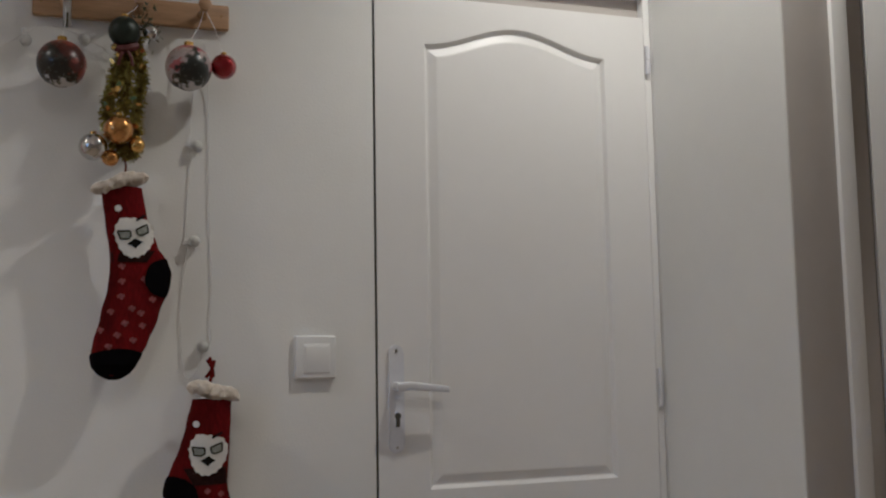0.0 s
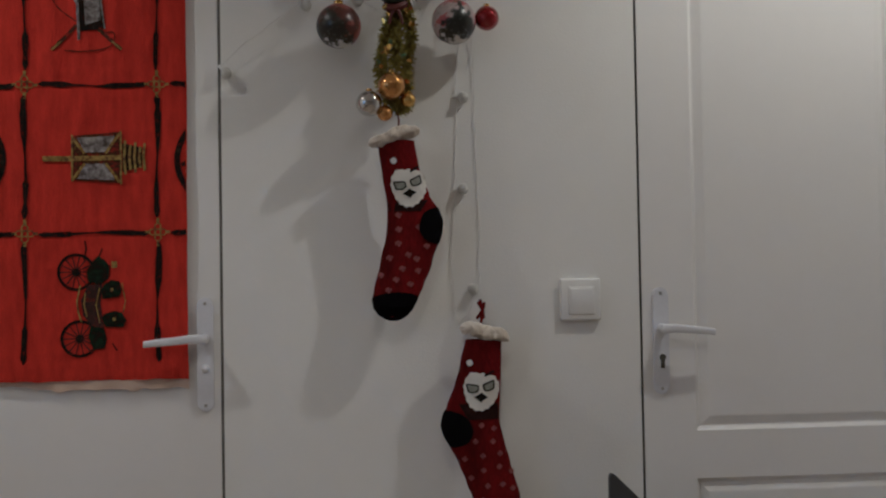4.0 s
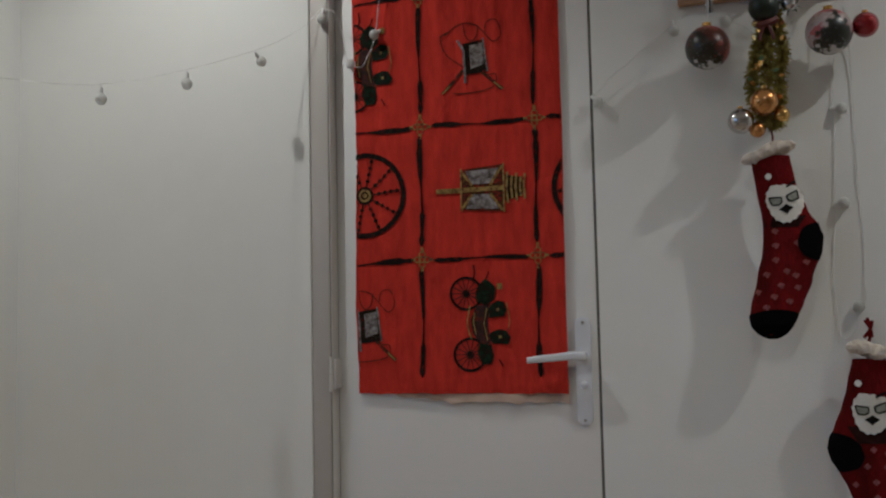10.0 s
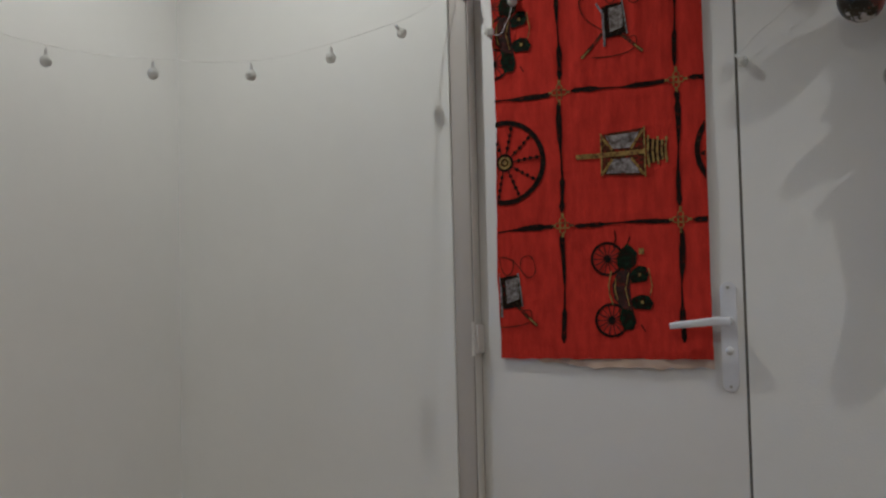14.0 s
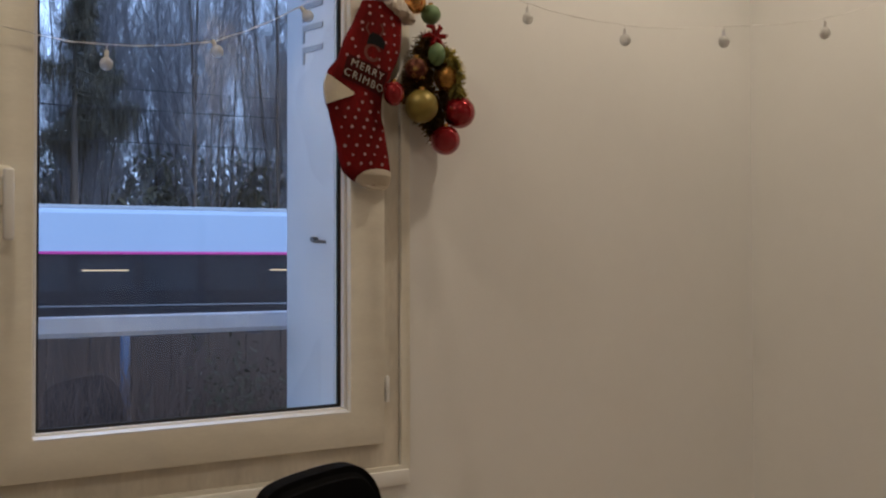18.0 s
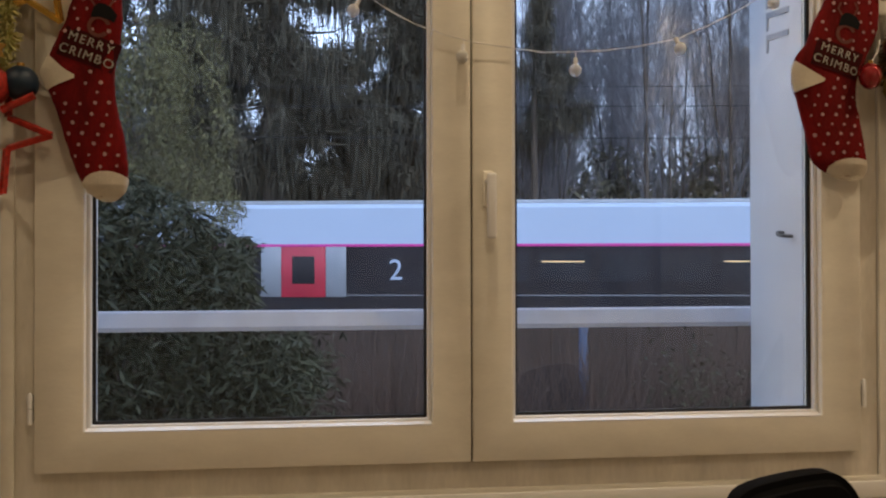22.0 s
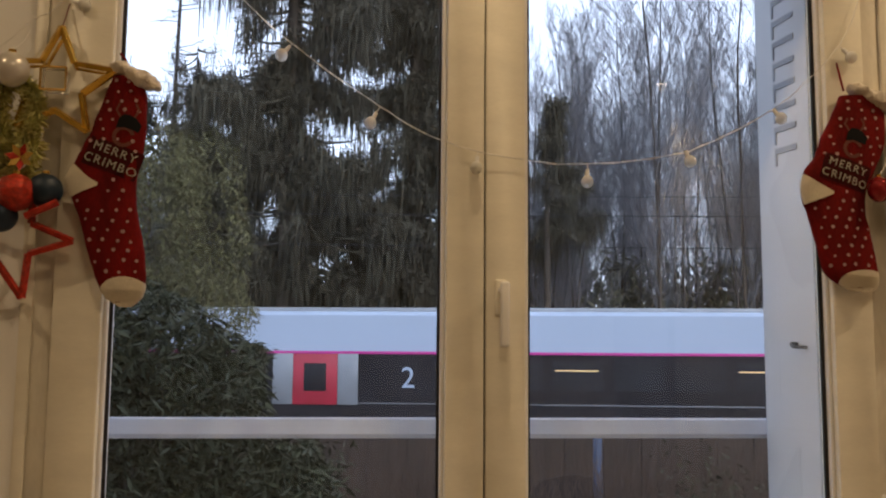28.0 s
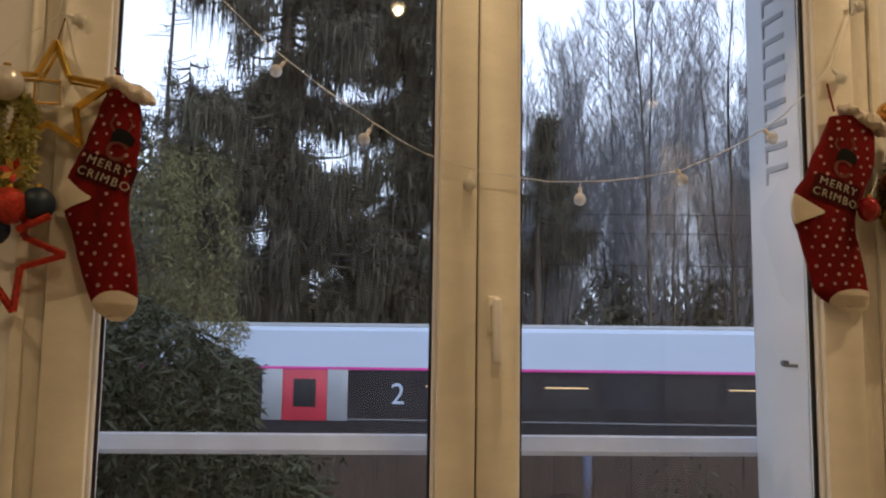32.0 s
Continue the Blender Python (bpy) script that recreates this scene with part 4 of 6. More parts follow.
# a slim, almost bare conifer
rnd = random.Random(21)
tree = thing("larch_tree", FW, (-40, -6.3, GZ), "slim bare conifer with short side branches", "tree", "conifers")
bm = B()
tube(bm, [(-40, -6.3 + 0.08 * math.sin(q), GZ + 24.0 * q / 8) for q in range(9)], [0.14 - 0.012 * q for q in range(9)], 7)
part("trunk", bm, M_BARK, tree)
bm = B()
for i in range(120):
    z = rnd.uniform(5.0, 21.5)
    a = rnd.uniform(0, 6.28)
    L = rnd.uniform(0.3, 1.5) ** 2 * (1.15 - z / 40)
    p = Vector((-40, -6.3 + 0.08 * math.sin((z - GZ) / 3.0), z))
    d = Vector((math.cos(a), math.sin(a), rnd.uniform(-0.32, 0.12)))
    tip = p + d * L + Vector((rnd.gauss(0, 0.1), rnd.gauss(0, 0.1), rnd.uniform(-0.15, 0.3)))
    tube(bm, [p, p + d * L * 0.6, tip], [0.026, 0.016, 0.006], 3, caps=False)
    for _ in range(3):
        q = p.lerp(tip, rnd.uniform(0.4, 0.95))
        tube(bm, [q, q + Vector((rnd.gauss(0, 0.25), rnd.gauss(0, 0.25), rnd.uniform(-0.35, 0.1)))], [0.012, 0.004], 3, caps=False)
part("branches", bm, M_TWIG, tree, recalc=False)


def bare_tree_mesh(seed, h):
    """A bare tree: a wavering trunk that may fork, rising side limbs, branches and twigs."""
    rnd = random.Random(seed)
    tb, lb = B(), B()

    def limb(p, d, L, r, n, lift, bm, sides, waver=0.05):
        pts, rs = [p], [r]
        for k in range(n):
            d = (d + Vector((rnd.gauss(0, waver), rnd.gauss(0, waver), lift))).normalized()
            p = p + d * L / n
            pts.append(p)
            rs.append(max(0.006, r * (1 - 0.8 * (k + 1) / n)))
        tube(bm, pts, rs, sides, caps=False)
        return pts, rs

    def off(d, tilt):
        a = rnd.uniform(0, 6.28)
        return (d + Vector((math.cos(a), math.sin(a), 0.15)) * tilt).normalized()

    for f in range(rnd.choice((1, 1, 2))):
        base = Vector((0.4 * f, 0.3 * f, 0))
        stem, sr = limb(base, Vector((rnd.gauss(0, 0.04), rnd.gauss(0, 0.04), 1)).normalized(), h * (1.0 - 0.2 * f), 0.0052 * h, 9, 0.10, tb, 6, 0.045)
        for i in range(26):
            t = 0.22 + 0.77 * (i + rnd.random()) / 26
            q = min(8, int(t * 9))
            p, d = stem[q].lerp(stem[q + 1], t * 9 - q), (stem[q + 1] - stem[q]).normalized()
            L = h * (0.33 - 0.22 * t) * rnd.uniform(0.7, 1.2)
            l1, r1 = limb(p, off(d, rnd.uniform(0.45, 0.85)), L, sr[q] * 0.30, 5, 0.16, lb, 3)
            for j in range(9):
                w = rnd.randrange(1, 6)
                l2, r2 = limb(l1[w], off((l1[w] - l1[w - 1]).normalized(), rnd.uniform(0.35, 0.7)), L * rnd.uniform(0.26, 0.5), max(0.008, r1[w] * 0.55), 3, 0.12, lb, 3)
                for m in range(7):
                    w2 = rnd.randrange(1, 4)
                    limb(l2[w2], off((l2[w2] - l2[w2 - 1]).normalized(), rnd.uniform(0.35, 0.7)), L * rnd.uniform(0.12, 0.28), 0.0065, 1, 0.10, lb, 3)
    return mesh_of("trunk", tb, M_BARK), mesh_of("limbs", lb, M_TWIG, False)


KINDS = [bare_tree_mesh(30 + k, 20.0) for k in range(7)]
rnd = random.Random(17)
for k in range(96):
    row = k % 3
    x = -42 - row * 7 + rnd.uniform(-2.5, 2.5)
    y = -14 + (k / 96) * 54 + rnd.uniform(-1.2, 1.2)
    if -3.5 < y * 42 / -x < 5.6:
        continue
    s = rnd.uniform(0.5, 0.72) if y < -2 else rnd.uniform(0.55, 0.88) if y < 13 else rnd.uniform(0.8, 1.2)
    tree = thing("bare_tree", FW, (x, y, GZ + 0.5), "tall bare deciduous tree in winter", "tree", "bare woodland trees")
    tree.matrix_world = Matrix.Translation((x, y, GZ + 0.5)) @ Matrix.Rotation(rnd.uniform(0, 6.28), 4, "Z") @ Matrix.Scale(s, 4)
    tm, lm = KINDS[k % 7]
    for nm, me in (("trunk", tm), ("limbs", lm)):
        ob = new(nm, me)
        ob.parent = tree

# far wood: stems and brown-green undergrowth
rnd = random.Random(4)
bm = B()
for _ in range(1500):
    x, y = rnd.uniform(-110, -62), rnd.uniform(-40, 75)
    h = rnd.uniform(5, 13)
    r = rnd.uniform(0.05, 0.16)
    l = Vector((rnd.gauss(0, 0.5), rnd.gauss(0, 0.5), 0))
    tube(bm, [(x, y, GZ), (x + l.x, y + l.y, GZ + h * 0.5), (x + l.x * 1.8, y + l.y * 1.8, GZ + h)], [r, r * 0.7, r * 0.2], 3, caps=False)
solo("far_wood_stems", bm, M_TWIG, label="dense grey stems of a bare winter wood", category="woods", kind="stuff", smooth=False, recalc=False)
bm = B()


def under():
    y = rnd.uniform(-25, 50)
    return Vector((rnd.uniform(-70, -46), y, GZ + rnd.random() ** 1.3 * ((9.0 if y < -6 else 6.0) + 3.0 * noise.noise((y * 0.3, 2, 0)))))


def thicket():
    y = rnd.uniform(-30, 12)
    top = (14.8 if y < -3.5 else 8.0) - 3.5 * max(0.0, (y - 2) / 10) + 3.0 * noise.noise((y * 0.35, 5, 0))
    return Vector((rnd.uniform(-62, -44), y, GZ + rnd.random() ** 0.9 * top))


blades(bm, rnd, 44000, under, 0.45, 1.3)
blades(bm, rnd, 15000, thicket, 0.8, 1.6)
blades(bm, rnd, 22000, lambda: Vector((rnd.uniform(-58, -44), rnd.uniform(-20, -3.5), GZ + rnd.random() ** 0.8 * (14.8 + 2.0 * noise.noise((len(bm.verts) * 0.013, 3, 0))))), 0.6, 1.6)
blades(bm, rnd, 40000, lambda: Vector((rnd.uniform(-80, -60), rnd.uniform(-30, 58), GZ + rnd.random() * 8.5)), 0.9, 1.2)
blades(bm, rnd, 16000, lambda: Vector((rnd.uniform(-60, -46), rnd.uniform(2, 32), GZ + rnd.random() * 9.0)), 0.7, 1.5)
solo("wood_undergrowth", bm, M_OLIVE_SHRUB, label="olive and brown undergrowth of the wood", category="shrubs", kind="stuff", smooth=False, recalc=False)

# overhead line of the railway
for s_, v0 in ((0.3, 5.35), (0.3, 4.45), (-2.0, 6.3)):
    pts = [(-60 + 5 * k, v0 + 0.25 * ((k % 10) / 10 - 0.5) ** 2 * 4, s_) for k in range(25)]
    bm = B()
    tube(bm, pts, 0.012, 5)
    solo("overhead_wire", bm, M_GASKET, TR, "thin dark overhead railway wire", "wire", group="overhead wires")

# ---------- the red curtain on the door ----------
CU0, CU1, CV0, CV1 = -0.924, -0.417, 0.978, 2.075


def cloth_w(u, v):
    fold = 0.0014 * noise.noise((u * 38, v * 20, 3)) + 0.0024 * math.sin(u * 95 + 0.9 * math.sin(v * 3.1)) * (0.35 + 0.65 * min(1, max(0, (v - 1.0) / 1.0)))
    crease = 0.0030 * noise.noise((u * 13, v * 5.5, 8)) + 0.0013 * noise.noise((u * 16, v * 62, 5)) + 0.0011 * noise.noise((u * 85, v * 9, 15))
    return 0.013 + fold + crease + 0.003 * math.sin(u * 17 + v * 2.3)


curtain = thing("door_curtain", FA, (-0.67, CV1, 0.016), "red printed cotton curtain with carriages and straps, hung on the door", "curtain")
bm = B()
nu, nv = 130, 170
vs = [[bm.verts.new((CU0 + (CU1 - CU0) * i / nu + 0.0030 * (math.sin(v_ * 9.0) + noise.noise((v_ * 14, i * 0.02, 4))) * (1 if i < 3 else 0.25), v_ + (0.0035 * noise.noise((i * 0.11, 3, 0)) if v_ < CV0 + 0.02 else 0.0), cloth_w(CU0 + (CU1 - CU0) * i / nu, v_)))
       for i in range(nu + 1)] for v_ in (CV0 + (CV1 - CV0) * j / nv + 0.0 for j in range(nv + 1))]
for j in range(nv):
    for i in range(nu):
        bm.faces.new((vs[j][i], vs[j][i + 1], vs[j + 1][i + 1], vs[j + 1][i]))
cl = part("cloth", bm, M_CLOTH, curtain, recalc=False)
bm = B()
pts_t = [-0.83 + (CU1 + 0.83) * k / 70 for k in range(71)]
rows_l = []
for k, u in enumerate(pts_t):
    low = CV0 - 0.003 - 0.016 * min(1.0, k / 22) - 0.002 * abs(math.sin(k * 0.29)) - 0.006 * noise.noise((k * 0.19, 5, 0))
    rows_l.append((bm.verts.new((u, CV0 + 0.03, 0.006)), bm.verts.new((u, (low + CV0) / 2, 0.009 + 0.001 * math.sin(k * 0.9))), bm.verts.new((u, low, 0.010 + 0.002 * math.sin(k * 0.55 + 1)))))
for a, b in zip(rows_l, rows_l[1:]):
    bm.faces.new((a[0], a[1], b[1], b[0]))
    bm.faces.new((a[1], a[2], b[2], b[1]))
part("lining", bm, M_LINING, curtain, "cream lining showing under the hem", recalc=False)
bm = B()
tube(bm, [(CU0 - 0.03, CV1 - 0.006, 0.02), (CU1 + 0.03, CV1 - 0.006, 0.02)], 0.005, 10)
part("rod", bm, M_ENAMEL, curtain)


def inked(name, polys, m, label="", parent=None, lift=0.0016):
    """Printed shapes lying on the cloth, cut off at its edges."""
    bm = B()
    for poly in polys:
        q = [(min(CU1 - 0.002, max(CU0 + 0.002, u)), v) for u, v in poly]
        if max(p[0] for p in q) - min(p[0] for p in q) < 0.0006:
            continue
        try:
            f = bm.faces.new([bm.verts.new((u, v, 0)) for u, v in q])
        except ValueError:
            pass
    bmesh.ops.remove_doubles(bm, verts=bm.verts, dist=0.00002)
    bmesh.ops.triangulate(bm, faces=bm.faces)
    for _ in range(4):
        es = [e for e in bm.edges if e.calc_length() > 0.008]
        if es:
            bmesh.ops.subdivide_edges(bm, edges=es, cuts=1)
            bmesh.ops.triangulate(bm, faces=bm.faces)
    for v in bm.verts:
        v.co.z = cloth_w(v.co.x, v.co.y) + lift + 0.0004
    bmesh.ops.recalc_face_normals(bm, faces=bm.faces)
    if bm.faces and sum(f.normal.z for f in bm.faces) < 0:
        bmesh.ops.reverse_faces(bm, faces=bm.faces)
    return part(name, bm, m, parent or curtain, label, smooth=False, recalc=False)


def stroke(pts, w):
    """A band along points, w wide (number or list)."""
    pts = [Vector((p[0], p[1])) for p in pts]
    L, R = [], []
    for i, p in enumerate(pts):
        d = (pts[min(i + 1, len(pts) - 1)] - pts[max(i - 1, 0)]).normalized()
        n = Vector((-d.y, d.x)) * ((w[i] if isinstance(w, list) else w) / 2)
        L.append((p + n)[:])
        R.append((p - n)[:])
    return [[L[i], L[i + 1], R[i + 1], R[i]] for i in range(len(pts) - 1)]


def ringband(c, r0, r1, n=40, a0=0.0, a1=2 * math.pi):
    out = []
    for k in range(n):
        a, b = a0 + (a1 - a0) * k / n, a0 + (a1 - a0) * (k + 1) / n
        out.append([(c[0] + r0 * math.cos(a), c[1] + r0 * math.sin(a)), (c[0] + r1 * math.cos(a), c[1] + r1 * math.sin(a)),
                    (c[0] + r1 * math.cos(b), c[1] + r1 * math.sin(b)), (c[0] + r0 * math.cos(b), c[1] + r0 * math.sin(b))])
    return out


KU = [-0.757, -0.479]
KV = [1.930, 1.612, 1.293]
CELL_U, CELL_V = 0.278, 0.318


def strap(p, q, seed):
    """A buckled leather strap between two knots: dark, thick and thin along its way."""
    r = random.Random(seed)
    p, q = Vector(p), Vector(q)
    prof = [(0.10, 4), (0.14, 11), (0.20, 9), (0.27, 12), (0.33, 11), (0.36, 5), (0.52, 3), (0.58, 6), (0.66, 11), (0.80, 13), (0.84, 10), (0.90, 12), (0.93, 3)]
    wob = Vector((-(q - p).y, (q - p).x)).normalized()
    pts = [p + (q - p) * t + wob * 0.0022 * math.sin(t * 7 + seed) for t, _ in prof]
    return stroke(pts, [w * 0.00105 * r.uniform(0.75, 1.2) for _, w in prof])


k = 0
for i, u in enumerate(KU):
    for v0, v1 in ((0.985, KV[2]), (KV[2], KV[1]), (KV[1], KV[0]), (KV[0], KV[0] + 0.145)):
        k += 1
        a, b = (u - 0.002 * (v0 < 1.2), v0), (u, v1)
        if v1 - v0 < 0.2:
            b = (u, v0 + CELL_V)
            polys = [p for p in strap(a, b, k) if max(q[1] for q in p) < CV1 - 0.003]
        else:
            polys = strap(a, b, k)
        inked("printed_strap", polys, M_INK)
for v in KV:
    for u0, u1 in ((KU[0] - CELL_U, KU[0]), (KU[0], KU[1]), (KU[1], KU[1] + CELL_U)):
        k += 1
        polys = strap((u0, v - 0.010 * (u0 < -0.9)), (u1, v + (0.004 if v > 1.9 else -0.002)), k)
        polys = [p for p in polys if max(q[0] for q in p) > CU0 and min(q[0] for q in p) < CU1]
        inked("printed_strap", polys, M_INK)
    for u in KU:
        polys = []
        for du, dv in ((0, 0), (0.011, 0), (-0.011, 0), (0, 0.012), (0, -0.012)):
            polys += ringband((u + du, v + dv), 0.0052, 0.0078, 14)
        polys += stroke([(u - 0.026, v), (u - 0.017, v)], 0.006) + stroke([(u + 0.017, v), (u + 0.026, v)], 0.006)
        polys += stroke([(u, v + 0.018), (u, v + 0.03)], 0.006) + stroke([(u, v - 0.018), (u, v - 0.03)], 0.006)
        inked("printed_knot", polys, M_INK_GOLD, "ochre printed strap knot")


def big_wheel(c, r=0.109):
    w = inked("printed_wheel", ringband(c, r - 0.0125, r, 60), M_INK, "large printed carriage wheel")
    spokes, beads = [], []
    for s in range(10):
        a = 2 * math.pi * s / 10 + 0.1
        d = Vector((math.cos(a), math.sin(a)))
        spokes += stroke([Vector(c) + d * 0.022, Vector(c) + d * (r - 0.012)], 0.0035)
        for t in (0.036, 0.052, 0.068, 0.084):
            beads.append(disc_poly(Vector(c) + d * t, 0.0050, 8))
    inked("spokes", spokes, M_INK_BROWN, parent=w)
    inked("beading", beads, M_INK, parent=w, lift=0.0024)
    inked("hub", ringband(c, 0.010, 0.016, 20) + ringband(c, 0.0, 0.006, 12), M_INK_GOLD, parent=w, lift=0.0024)
    inked("hub_ring", ringband(c, 0.016, 0.022, 20) + ringband(c, 0.006, 0.010, 14), M_INK, parent=w, lift=0.0022)


big_wheel((-0.899, 1.453), 0.104)
big_wheel((-0.340, 1.447), 0.103)


def lantern(c):
    def q(x, y):
        return (c[0] + (x - 877) * 0.001358, c[1] - (y - 341) * 0.001354)
    body = inked("printed_lantern", [[q(838, 306), q(914, 300), q(914, 382), q(838, 376)]], M_INK_BROWN, "printed brass carriage lantern")
    inked("lantern_glass", [[q(846, 309), q(905, 306), q(895, 332), q(858, 332)], [q(846, 374), q(905, 377), q(893, 350), q(858, 350)]], M_INK_GREY, parent=body, lift=0.0024)
    g = stroke([q(793, 342), q(840, 342)], 0.0115) + stroke([q(838, 342), q(914, 341)], 0.011)
    g += stroke([q(838, 308), q(858, 334)], 0.006) + stroke([q(838, 376), q(858, 350)], 0.006) + stroke([q(912, 303), q(890, 334)], 0.006) + stroke([q(912, 380), q(890, 350)], 0.006)
    g += stroke([q(838, 304), q(838, 378)], 0.004) + stroke([q(914, 298), q(914, 384)], 0.004)
    for x, h in ((921, 27), (929, 20), (937, 24), (945, 17), (952, 22)):
        g += stroke([q(x, 341 - h), q(x - 2, 341), q(x, 341 + h)], 0.0055)
    inked("lantern_brass", g, M_INK_GOLD, parent=body, lift=0.0030)
    inked("lantern_cap", [[q(916, 318), q(948, 326), q(948, 356), q(916, 364)]], M_INK, parent=body, lift=0.0020)


lantern((-0.606, 1.454))


def carriage(c):
    def q(x, y):
        return (c[0] + (x - 875) * 0.001358, c[1] - (y - 580) * 0.001354)
    body = inked("printed_carriage", [[q(868, 548), q(890, 545), q(887, 580), q(893, 616), q(873, 612), q(860, 596), q(857, 572)]], M_INK_PLUM, "printed horse carriage turned on its side")
    for nm, poly in (("driver_seat", ((874, 512), (884, 502), (893, 508), (902, 518), (900, 538), (886, 548), (868, 542), (866, 526))),
                     ("coach_step", ((893, 547), (905, 540), (917, 543), (921, 556), (917, 567), (890, 570), (888, 556))),
                     ("coach_step", ((892, 594), (908, 589), (920, 592), (927, 604), (922, 615), (895, 614), (889, 602))),
                     ("rear_seat", ((872, 612), (893, 616), (897, 634), (893, 648), (876, 650), (868, 630)))):
        inked(nm, [[q(*p) for p in poly]], M_INK_GREEN, parent=body, lift=0.0026)
    for pts, w in ((((857, 548), (851, 572), (853, 590), (858, 606)), 0.0035), (((905, 516), (914, 516)), 0.014), (((921, 545), (926, 575), (922, 592)), 0.0025), (((864, 560), (862, 578), (866, 598)), 0.003),
                   (((886, 552), (880, 580), (886, 608)), 0.0025), (((903, 556), (908, 556)), 0.007), (((906, 602), (911, 602)), 0.007)):
        inked("carriage_gilding", stroke([q(*p) for p in pts], w), M_INK_GOLD, parent=body, lift=0.0032)
    for pts in (((862, 508), (866, 492), (864, 478)), ((884, 506), (890, 490)), ((905, 640), (912, 652))):
        inked("harness_cord", stroke([q(*p) for p in pts], 0.0030), M_INK, parent=body)
    for wc in ((850, 527), (855, 632)):
        wv = q(*wc)
        wheel = inked("printed_wheel", ringband(wv, 0.034, 0.040, 36), M_INK)
        sp = []
        for s in range(14):
            a = 2 * math.pi * s / 14
            sp += stroke([Vector(wv) + 0.006 * Vector((math.cos(a), math.sin(a))), Vector(wv) + 0.035 * Vector((math.cos(a), math.sin(a)))], 0.0024)
        inked("spokes", sp, M_INK_PLUM, parent=wheel)
        inked("hub", [disc_poly(wv, 0.009, 12)], M_INK, parent=wheel, lift=0.0024)


carriage((-0.618, 1.138))
carriage((-0.894, 1.768))


def bag(c):
    def q(x, y):
        return (c[0] + (x - 864) * 0.001358, c[1] - (y - 105) * 0.001354)
    b = inked("printed_bag", [[q(846, 80), q(884, 74), q(888, 132), q(852, 136)]], M_INK, "printed travelling bag over crossed whips")
    inked("bag_side", [[q(858, 84), q(881, 80), q(884, 118), q(860, 126)]], M_INK_GREY, parent=b, lift=0.0024)
    inked("bag_edge", stroke([q(836, 72), q(848, 92), q(850, 150)], 0.006) + stroke([q(882, 72), q(890, 132)], 0.004), M_INK_GREY, parent=b, lift=0.0028)
    for p, r_ in (((808, 166), (846, 126)), ((916, 166), (880, 132))):
        inked("whip_handle", stroke([q(*p), q(*r_)], 0.0085), M_INK_BROWN, parent=b)
        inked("whip_grip", stroke([q(*p), q(p[0] * 0.6 + r_[0] * 0.4, p[1] * 0.6 + r_[1] * 0.4)], 0.004), M_INK_GOLD, parent=b, lift=0.0022)
    for line in (((812, 62), (838, 45), (870, 48), (900, 80), (915, 70), (908, 44), (890, 46), (886, 66)),
                 ((845, 120), (815, 95), (806, 65), (820, 55)), ((826, 166), (860, 168), (900, 160), (905, 140), (890, 138)), ((848, 46), (852, 66), (862, 76), (872, 66), (874, 48))):
        inked("whip_cord", stroke(spline([q(*p) for p in line], 6), 0.0026), M_INK_BROWN, parent=b)


bag((-0.623, 1.769))
bag((-0.897, 1.139))

# ---------- light switch ----------
sw = thing("light_switch", FA, (0.437, 1.13, 0), "square white rocker light switch on the wall", "switch")
part("plate", box(B(), (0.392, 1.085, 0), (0.482, 1.178, 0.014), 0.004, 3), M_PLASTIC, sw)
part("frame", box(B(), (0.410, 1.098, 0.010), (0.468, 1.160, 0.0165), 0.002), M_PLASTIC, sw)
bm = B()
box(bm, (0.414, 1.102, 0.012), (0.464, 1.156, 0.020), 0.002)
for v in bm.verts:
    if v.co.y < 1.13 and v.co.z > 0.016:
        v.co.z -= 0.004
part("rocker", bm, M_PLASTIC, sw)

# ---------- coat rack ----------
rack = thing("coat_rack", FA, (0.05, 1.867, 0), "short pine coat rack with turned pegs", "coat rack")
part("board", box(B(), (-0.147, 1.840, 0.0), (0.249, 1.894, 0.019), 0.004), M_PINE, rack)
for u in (-0.083, 0.062, 0.194):
    bm = B()
    tube(bm, [(u, 1.868, 0.018), (u, 1.868, 0.026), (u, 1.870, 0.040), (u, 1.874, 0.055), (u, 1.877, 0.066), (u, 1.878, 0.070)], [0.013, 0.008, 0.007, 0.010, 0.014, 0.008], 14)
    part("peg", bm, M_PINE, rack)
for u, v in ((0.232, 1.868), (-0.13, 1.868)):
    bm = B()
    prism(bm, disc_poly((u, v), 0.0035, 8), 0.0188, 0.0198)
    part("screw", bm, M_BRASS, rack)


def bauble(name, fm, c, r, m, label, group, cap=True, hang=None, squash=(1, 1, 1)):
    b = thing(name, fm, c, label, "bauble", group)
    bm = B()
    ball(bm, c, r, 26, 18, squash)
    part("ball", bm, m, b)
    if cap:
        bm = B()
        tube(bm, [(c[0], c[1] + r * 0.96 * squash[1], c[2]), (c[0], c[1] + r * 1.14 * squash[1], c[2])], r * 0.17 + 0.0015, 12)
        part("cap", bm, M_GOLD, b, "gold metal cap")
        if hang:
            bm = B()
            tube(bm, spline([(c[0], c[1] + r * 1.1, c[2]), ((c[0] + hang[0]) / 2 + 0.004, (c[1] + r + hang[1]) / 2, (c[2] + hang[2]) / 2), hang], 4), 0.0009, 5)
            part("string", bm, M_WIRE, b)
    return b


